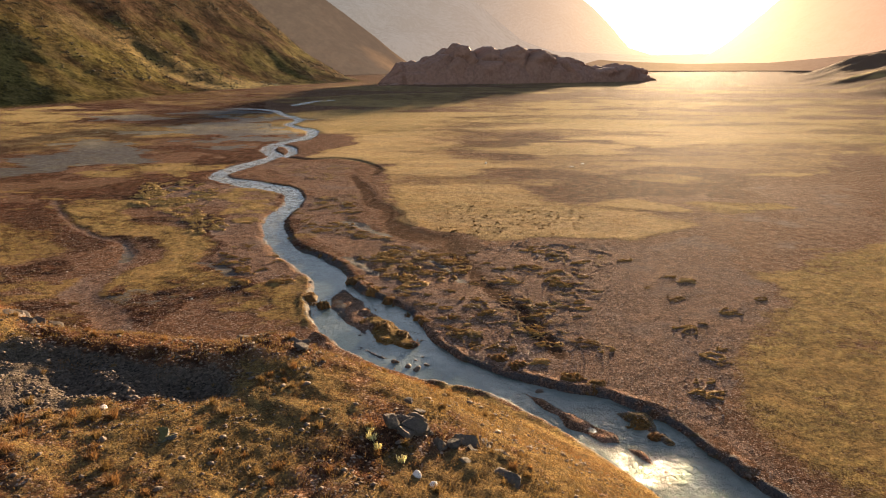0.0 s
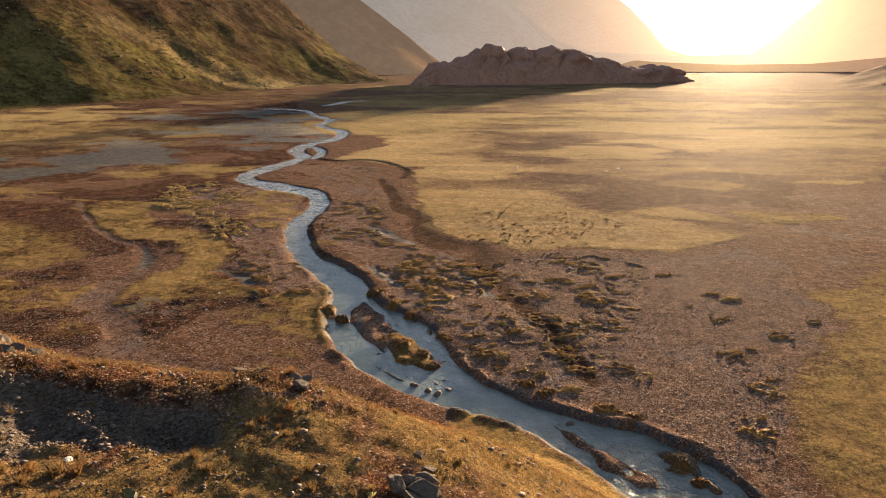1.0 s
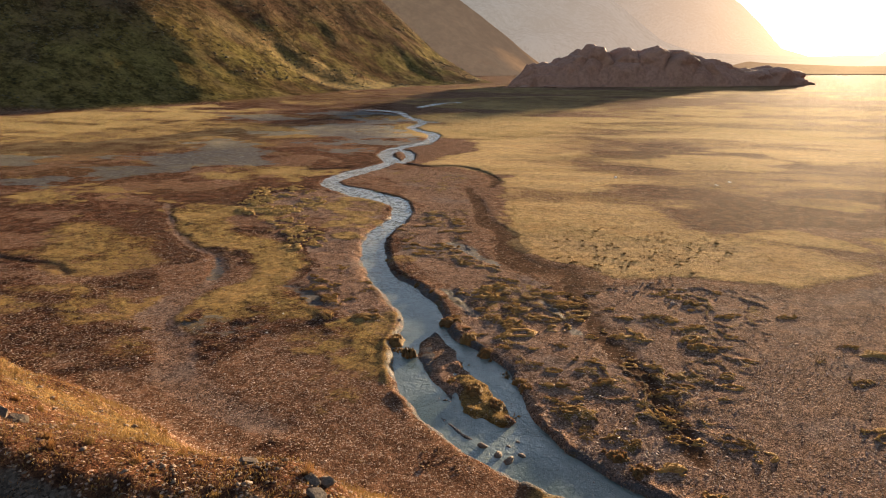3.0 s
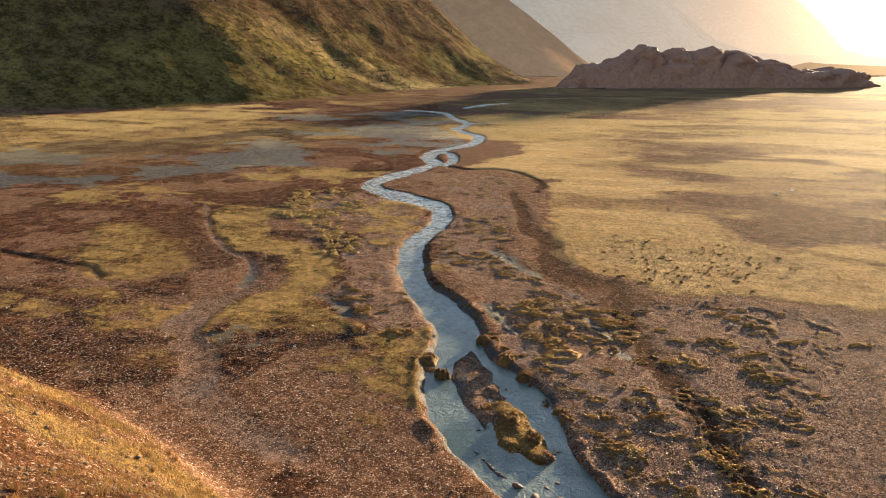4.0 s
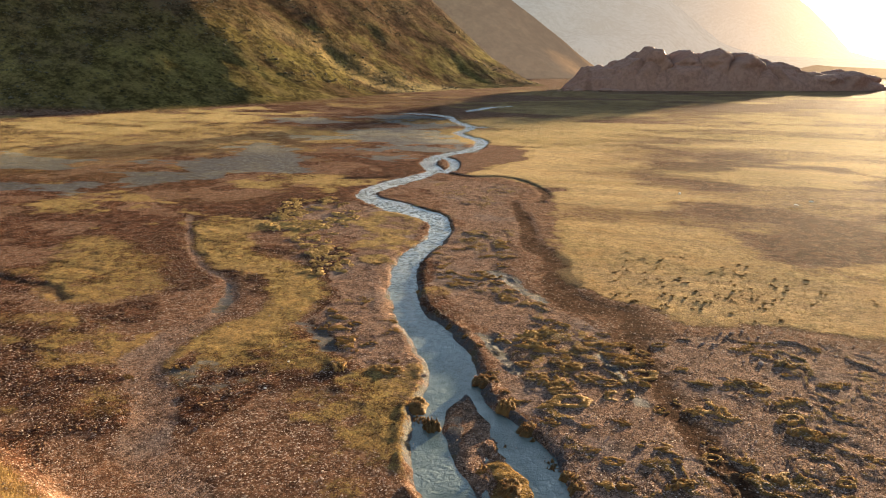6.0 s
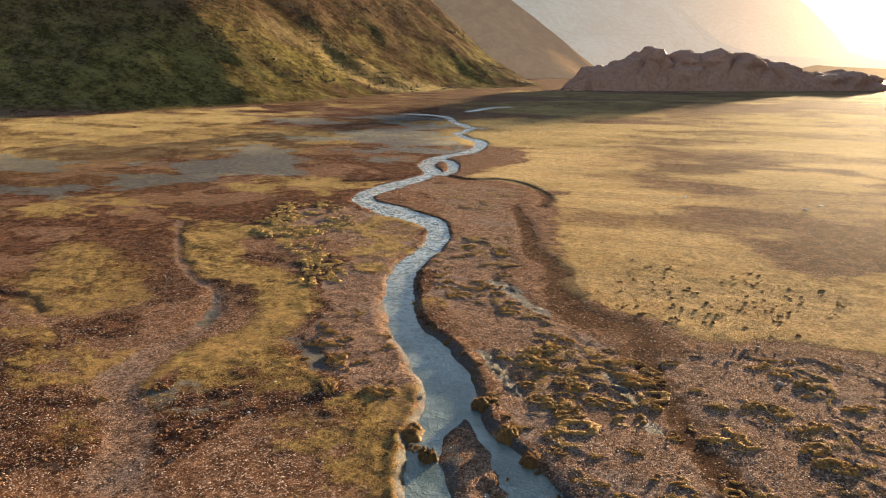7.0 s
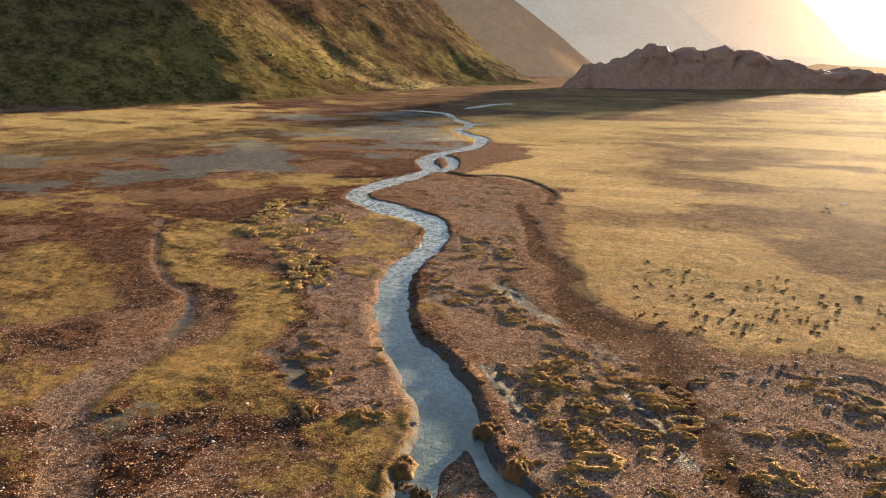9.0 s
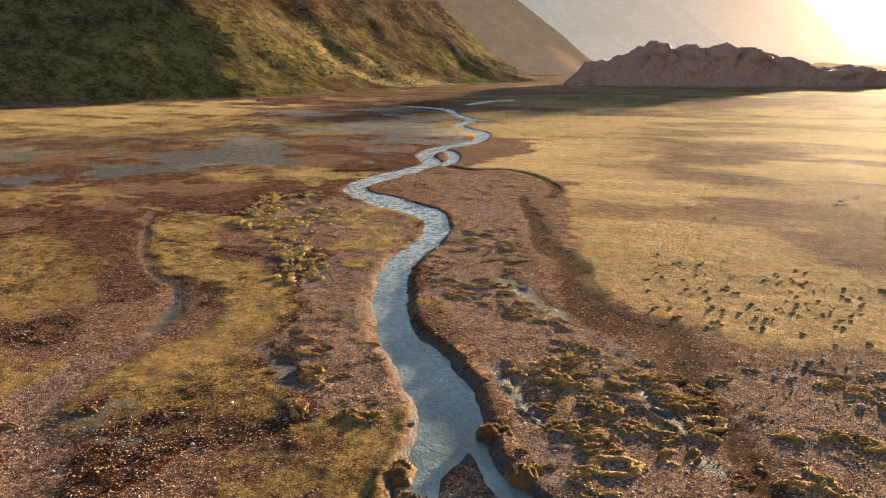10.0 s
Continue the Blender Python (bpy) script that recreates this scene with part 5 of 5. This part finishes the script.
flat_pale = [boulder("pale_rock", 430 + k, 1.0, WHITE_STONE, 0.38) for k in range(2)]
copies(flat_pale, [(8.9, 97.3, 0.55), (10.6, 100, 0.6)], "whitish weathered rock lying on the ground", "rock", "whitish rocks", 0.05, 9)


# ---- pebbles, grass and heath too many to count ----
def scatter(n, x0, x1, y0, y1, seed):
    g = np.random.RandomState(seed)
    return g.uniform(x0, x1, n), g.uniform(y0, y1, n), g


def stuff_mesh(name, verts, tris, mat, label, category):
    me = bpy.data.meshes.new(name)
    me.vertices.add(len(verts))
    me.vertices.foreach_set("co", verts.astype(np.float32).ravel())
    me.loops.add(tris.size)
    me.loops.foreach_set("vertex_index", tris.astype(np.int32).ravel())
    me.polygons.add(len(tris))
    me.polygons.foreach_set("loop_start", np.arange(0, tris.size, 3, dtype=np.int32))
    me.update(calc_edges=True)
    me.materials.append(mat)
    return tagged(new(name, me), label, category, kind="stuff")


def pebbles(name, x, y, size, g, mat, label, category="pebbles", level=None):
    z = ground_at(x, y) if level is None else np.maximum(ground_at(x, y), level - 0.3 * size)
    n = len(x)
    unit = np.array([(1, 0, 0), (0.3, 0.9, 0.1), (-0.8, 0.5, 0), (-0.7, -0.6, 0.1), (0.4, -0.9, 0), (0.1, 0.1, 0.75), (0, 0, -0.6)])
    faces = np.array([(0, 1, 5), (1, 2, 5), (2, 3, 5), (3, 4, 5), (4, 0, 5), (1, 0, 6), (2, 1, 6), (3, 2, 6), (4, 3, 6), (0, 4, 6)])
    a = g.uniform(0, 6.283, n)
    p = unit[None] * (1 + g.uniform(-0.25, 0.25, (n, 7, 1)))
    vx = p[..., 0] * np.cos(a)[:, None] - p[..., 1] * np.sin(a)[:, None] * 0.8
    vy = p[..., 0] * np.sin(a)[:, None] + p[..., 1] * np.cos(a)[:, None] * 0.8
    v = np.stack([vx, vy, p[..., 2] * g.uniform(0.35, 0.8, n)[:, None]], -1) * (size / 2)[:, None, None]
    v += np.stack([x, y, z + size * 0.12], -1)[:, None]
    stuff_mesh(name, v.reshape(-1, 3), (faces[None] + 7 * np.arange(n)[:, None, None]).reshape(-1, 3), mat, label, category)


def grass_field(name, x, y, tall, per, g, mat, label, category, spread=0.10, wide=0.010):
    n = len(x)
    z = ground_at(x, y)
    k = np.repeat(np.arange(n), per)
    a = g.uniform(0, 6.283, n * per)
    h = tall[k] * g.uniform(0.5, 1.2, n * per)
    rx, ry = x[k] + g.normal(0, spread, n * per), y[k] + g.normal(0, spread, n * per)
    bx, by = -np.sin(a) * wide * (1 + h * 2), np.cos(a) * wide * (1 + h * 2)
    lean = g.uniform(0.2, 0.9, n * per) * h
    base = z[k] - 0.02
    v = np.stack([np.stack([rx - bx, ry - by, base], -1), np.stack([rx + bx, ry + by, base], -1),
                  np.stack([rx + np.cos(a) * lean, ry + np.sin(a) * lean, base + h], -1)], 1)
    stuff_mesh(name, v.reshape(-1, 3), np.arange(3 * n * per).reshape(-1, 3), mat, label, category)


x, y, g = scatter(110000, -36, 24, 26, 76, 1)
zn, we = zones(x, y), water_edge(x, y)
keep = ((zn["grit"] > 0.5) | (zn["wet"] > 0.5) | ((zn["heath"] > 0.5) & (g.uniform(0, 1, len(x)) < 0.4))) & (zn["turf"] < 0.5) & (zn["peat"] < 0.4) & (g.uniform(0, 1, len(x)) < np.clip(34 / y, 0, 1) ** 1.5)
x, y = x[keep][:38000], y[keep][:38000]
pebbles("gravel", x, y, np.clip(g.lognormal(-3.0, 0.4, len(x)), 0.03, 0.16), g, STONE, "pinkish-grey pebbles strewn over the gravel flats")
x, y, g = scatter(42000, -46, 16, 32, 74, 21)
zn, hn = zones(x, y), fbm(x * 0.6, y, 2.0, 4, 81)
keep = (zn["heath"] > 0.3) & (zn["turf"] < 0.5) & (zn["grit"] < 0.5) & (zn["wet"] < 0.4) & (zn["up"] < 0.1) & (hn > -0.45) & (water_edge(x, y) > 0.6)
pebbles("heath_cushions", x[keep], y[keep], np.clip(g.lognormal(-2.35, 0.4, keep.sum()), 0.05, 0.22), g, HEATH_CUSHION, "dark red-brown cushions of heath over the valley floor", "heath")
x, y, g = scatter(26000, -330, -96, 110, 470, 22)
zn, hn = zones(x, y), fbm(x, y, 26, 4, 82)
keep = (zn["slope"] > 0.6) & (hn > -0.05)
pebbles("hillside_rocks", x[keep], y[keep], np.clip(g.lognormal(-0.35, 0.45, keep.sum()), 0.3, 2.2), g, HILL_STONE, "dark scattered rocks and low shrubs on the hillside", "rocks")
x, y, g = scatter(60000, -44, 18, 30, 74, 23)
zn, hn = zones(x, y), fbm(x, y, 3.5, 4, 83)
keep = (zn["turf"] < 0.5) & (zn["peat"] < 0.4) & (zn["up"] < 0.1) & (hn > -0.25) & (water_edge(x, y) > 0.5) & (g.uniform(0, 1, len(x)) < np.clip(38 / y, 0, 1) ** 1.5)
pebbles("pale_pebbles", x[keep], y[keep], np.clip(g.lognormal(-3.0, 0.4, keep.sum()), 0.03, 0.13), g, PALE_PEBBLE, "pale pinkish pebbles strewn over red heath and gravel")
x, y, g = scatter(9000, -16, -4, 16, 24, 2)
zn = zones(x, y)
keep = (zn["scree"] > 0.4) | (g.uniform(0, 1, len(x)) < 0.06)
pebbles("scree", x[keep], y[keep], np.clip(g.lognormal(-2.7, 0.5, keep.sum()), 0.03, 0.35), g, SCREE_STONE, "dark broken stones on the knoll's scree")
x, y, g = scatter(2600, -9, 12, 20, 42, 25)
keep = (water_edge(x, y) < 0.1) & (fbm(x, y, 1.6, 3, 86) > 0.0)
pebbles("riffle_stones", x[keep], y[keep], np.clip(g.lognormal(-2.1, 0.4, keep.sum()), 0.06, 0.32), g, SCREE_STONE, "dark wet stones standing in the shallow riffle", "stones", -0.24)
x, y, g = scatter(9000, -25, 4, 14, 32, 24)
zn, hn = zones(x, y), fbm(x, y, 2.2, 3, 85)
keep = (zn["up"] > 0.4) & (hn > 0.0)
pebbles("knoll_stones", x[keep], y[keep], np.clip(g.lognormal(-2.7, 0.5, keep.sum()), 0.03, 0.32), g, SCREE_STONE, "grey-brown stones in the knoll's dry grass")

x, y, g = scatter(60000, -25, 8, 10, 33, 3)
zn = zones(x, y)
kk = fbm(x, y, 1.6, 3, 65)
keep = (zn["up"] > 0.4) & (zn["scree"] < 0.3) & (kk > -0.1)
grass_field("knoll_grass", x[keep], y[keep], 0.05 + 0.06 * np.clip(kk[keep], 0, 1) + 0.05 * smooth(23, 26, y[keep]), 4, g, KNOLL_GRASS, "short dry golden-brown grass on the knoll", "grass")
keep = (zn["up"] > 0.4) & (kk < -0.12)
grass_field("knoll_heath", x[keep], y[keep], np.full(keep.sum(), 0.06), 4, g, RUST, "rust-brown heath on the knoll", "heath")
x, y, g = scatter(30000, -46, 30, 34, 80, 4)
zn = zones(x, y)
keep = (zn["turf"] > 0.55) & (zn["up"] < 0.1)
grass_field("valley_grass", x[keep], y[keep], np.full(keep.sum(), 0.06), 4, g, STRAW, "short dry golden grass on the valley floor", "grass", 0.16, 0.014)


# ---- the knoll: outcrops, tufts ----
def outcrop(name, x, y, slabs, seed, mat, label, turn=0.0, lean=(0, 0)):
    """Layered blocks of bare rock breaking out of the slope."""
    rnd = random.Random(seed)
    base = new(name)
    z = float(ground_at([x], [y])[0])
    base.matrix_basis = pose(x, y, z - 0.14, lean[0], lean[1], turn)
    for i, (dx, dy, dz, sx, sy, sz) in enumerate(slabs):
        bm = bmesh.new()
        stone_mesh(bm, seed + i, sx * 1.3, sy * 1.3, sz * 1.3, (0, 0, 0), 3, 5, rnd.uniform(-0.25, 0.25), True)
        ob = place("rock_slab", bm, mat, base, "", False)
        ob.location = (dx, dy, dz)
        ob.rotation_euler = (rnd.uniform(-0.35, 0.35), rnd.uniform(-0.35, 0.35), rnd.uniform(-0.6, 0.6))
    return tagged(base, label, "rock outcrop")


def pile(n, lx, ly, size, seed):
    """Slabs in two or three courses along a ledge."""
    rnd = random.Random(seed)
    res = []
    for i in range(n):
        course = i % 3
        u = (i + 0.5) / n - 0.5
        s = size * rnd.choice((0.35, 0.5, 0.7, 0.9, 1.3)) * rnd.uniform(0.8, 1.2)
        res.append((u * lx + rnd.uniform(-.3, .3), (1 - course) * 0.3 * ly + rnd.uniform(-.2, .2) * ly, (course - 1.4) * size * 0.42, s, s * rnd.uniform(0.5, 0.8), s * rnd.uniform(0.28, 0.42)))
    return res


outcrop("rock_outcrop", -8.9, 20.3, pile(40, 3.2, 1.2, 0.22, 1), 500, DARK_ROCK, "dark layered rock ledge breaking out of the knoll", 12)
outcrop("rock_outcrop", -12.6, 21.6, pile(22, 3.4, 1.0, 0.42, 2), 520, DARK_ROCK, "dark jagged rock ridge on the knoll's brow", -28, (0, 12))
outcrop("rock_outcrop", -13.6, 19.4, pile(9, 1.6, 0.8, 0.36, 9), 530, DARK_ROCK, "dark jagged rocks beside the scree", -20)
outcrop("rock_outcrop", -0.2, 18.6, pile(46, 3.6, 1.5, 0.30, 3), 540, DARK_ROCK, "dark rock face in a hollow of the slope", -30, (0, 18))
outcrop("rock_outcrop", 0.9, 18.2, pile(36, 2.6, 1.4, 0.36, 8), 600, DARK_ROCK, "dark broken rock face above the stream", -40, (0, 14))
outcrop("rock_outcrop", -3.3, 18.6, pile(10, 1.8, 0.6, 0.24, 4), 560, MOSS_ROCK, "low mossy rocks in dry grass", 5)
outcrop("rock_outcrop", -6.6, 17.0, pile(4, 0.9, 0.5, 0.5, 5), 570, MOSS_ROCK, "mossy boulders with yellow-green tops on the knoll", 15)
outcrop("rock_outcrop", -6.0, 22.5, pile(16, 2.2, 0.8, 0.17, 6), 580, DARK_ROCK, "dark rocks under the knoll's brow", -10)
outcrop("rock_outcrop", -1.6, 27.2, pile(2, 0.5, 0.2, 0.32, 7), 590, STONE, "grey boulder on the grassy slope", 0)

knoll_tufts = [tuft("ichu_tuft", 320 + k, 0.25, 150, RUST if k % 2 else STRAW, 0.009) for k in range(4)]
spots = [(-9.2, 17.1, 0.9), (-8.8, 17.3, 1.1), (-8.3, 17.4, 1.2), (-7.9, 17.5, 1.0), (-8.6, 16.9, 0.8), (-9.6, 16.7, 0.9), (-7.7, 16.6, 0.7), (-7.3, 15.8, 0.8), (-6.9, 15.6, 0.9), (-8.8, 15.4, 0.9), (-5.8, 15.6, 0.7), (-6.5, 15.2, 1.0), (-5.4, 20.0, 0.8), (-4.9, 20.3, 0.6), (-4.4, 20.2, 0.7)]
for _ in range(600):
    x, y = rng.uniform(-24, 2), rng.uniform(13, 31)
    if float(knoll(x, y)) > 1.0 and len(spots) < 290:
        spots.append((x, y, rng.uniform(0.3, 0.8)))
copies(knoll_tufts, spots, "rust-gold tuft of dry grass on the knoll", "grass tuft", "grass tufts on the knoll", 0.03, 9)
straw = [tuft("straw_tuft", 340 + k, 0.16, 90, PALE) for k in range(2)]
copies(straw, [(-2.1, 18.2, 1.1), (-1.9, 17.9, 0.9), (-1.3, 17.6, 1.0), (-2.2, 18.5, 0.7)], "pale straw-coloured tuft beside the dark rocks", "grass tuft", "pale tufts by the rocks", 0.02, 10)
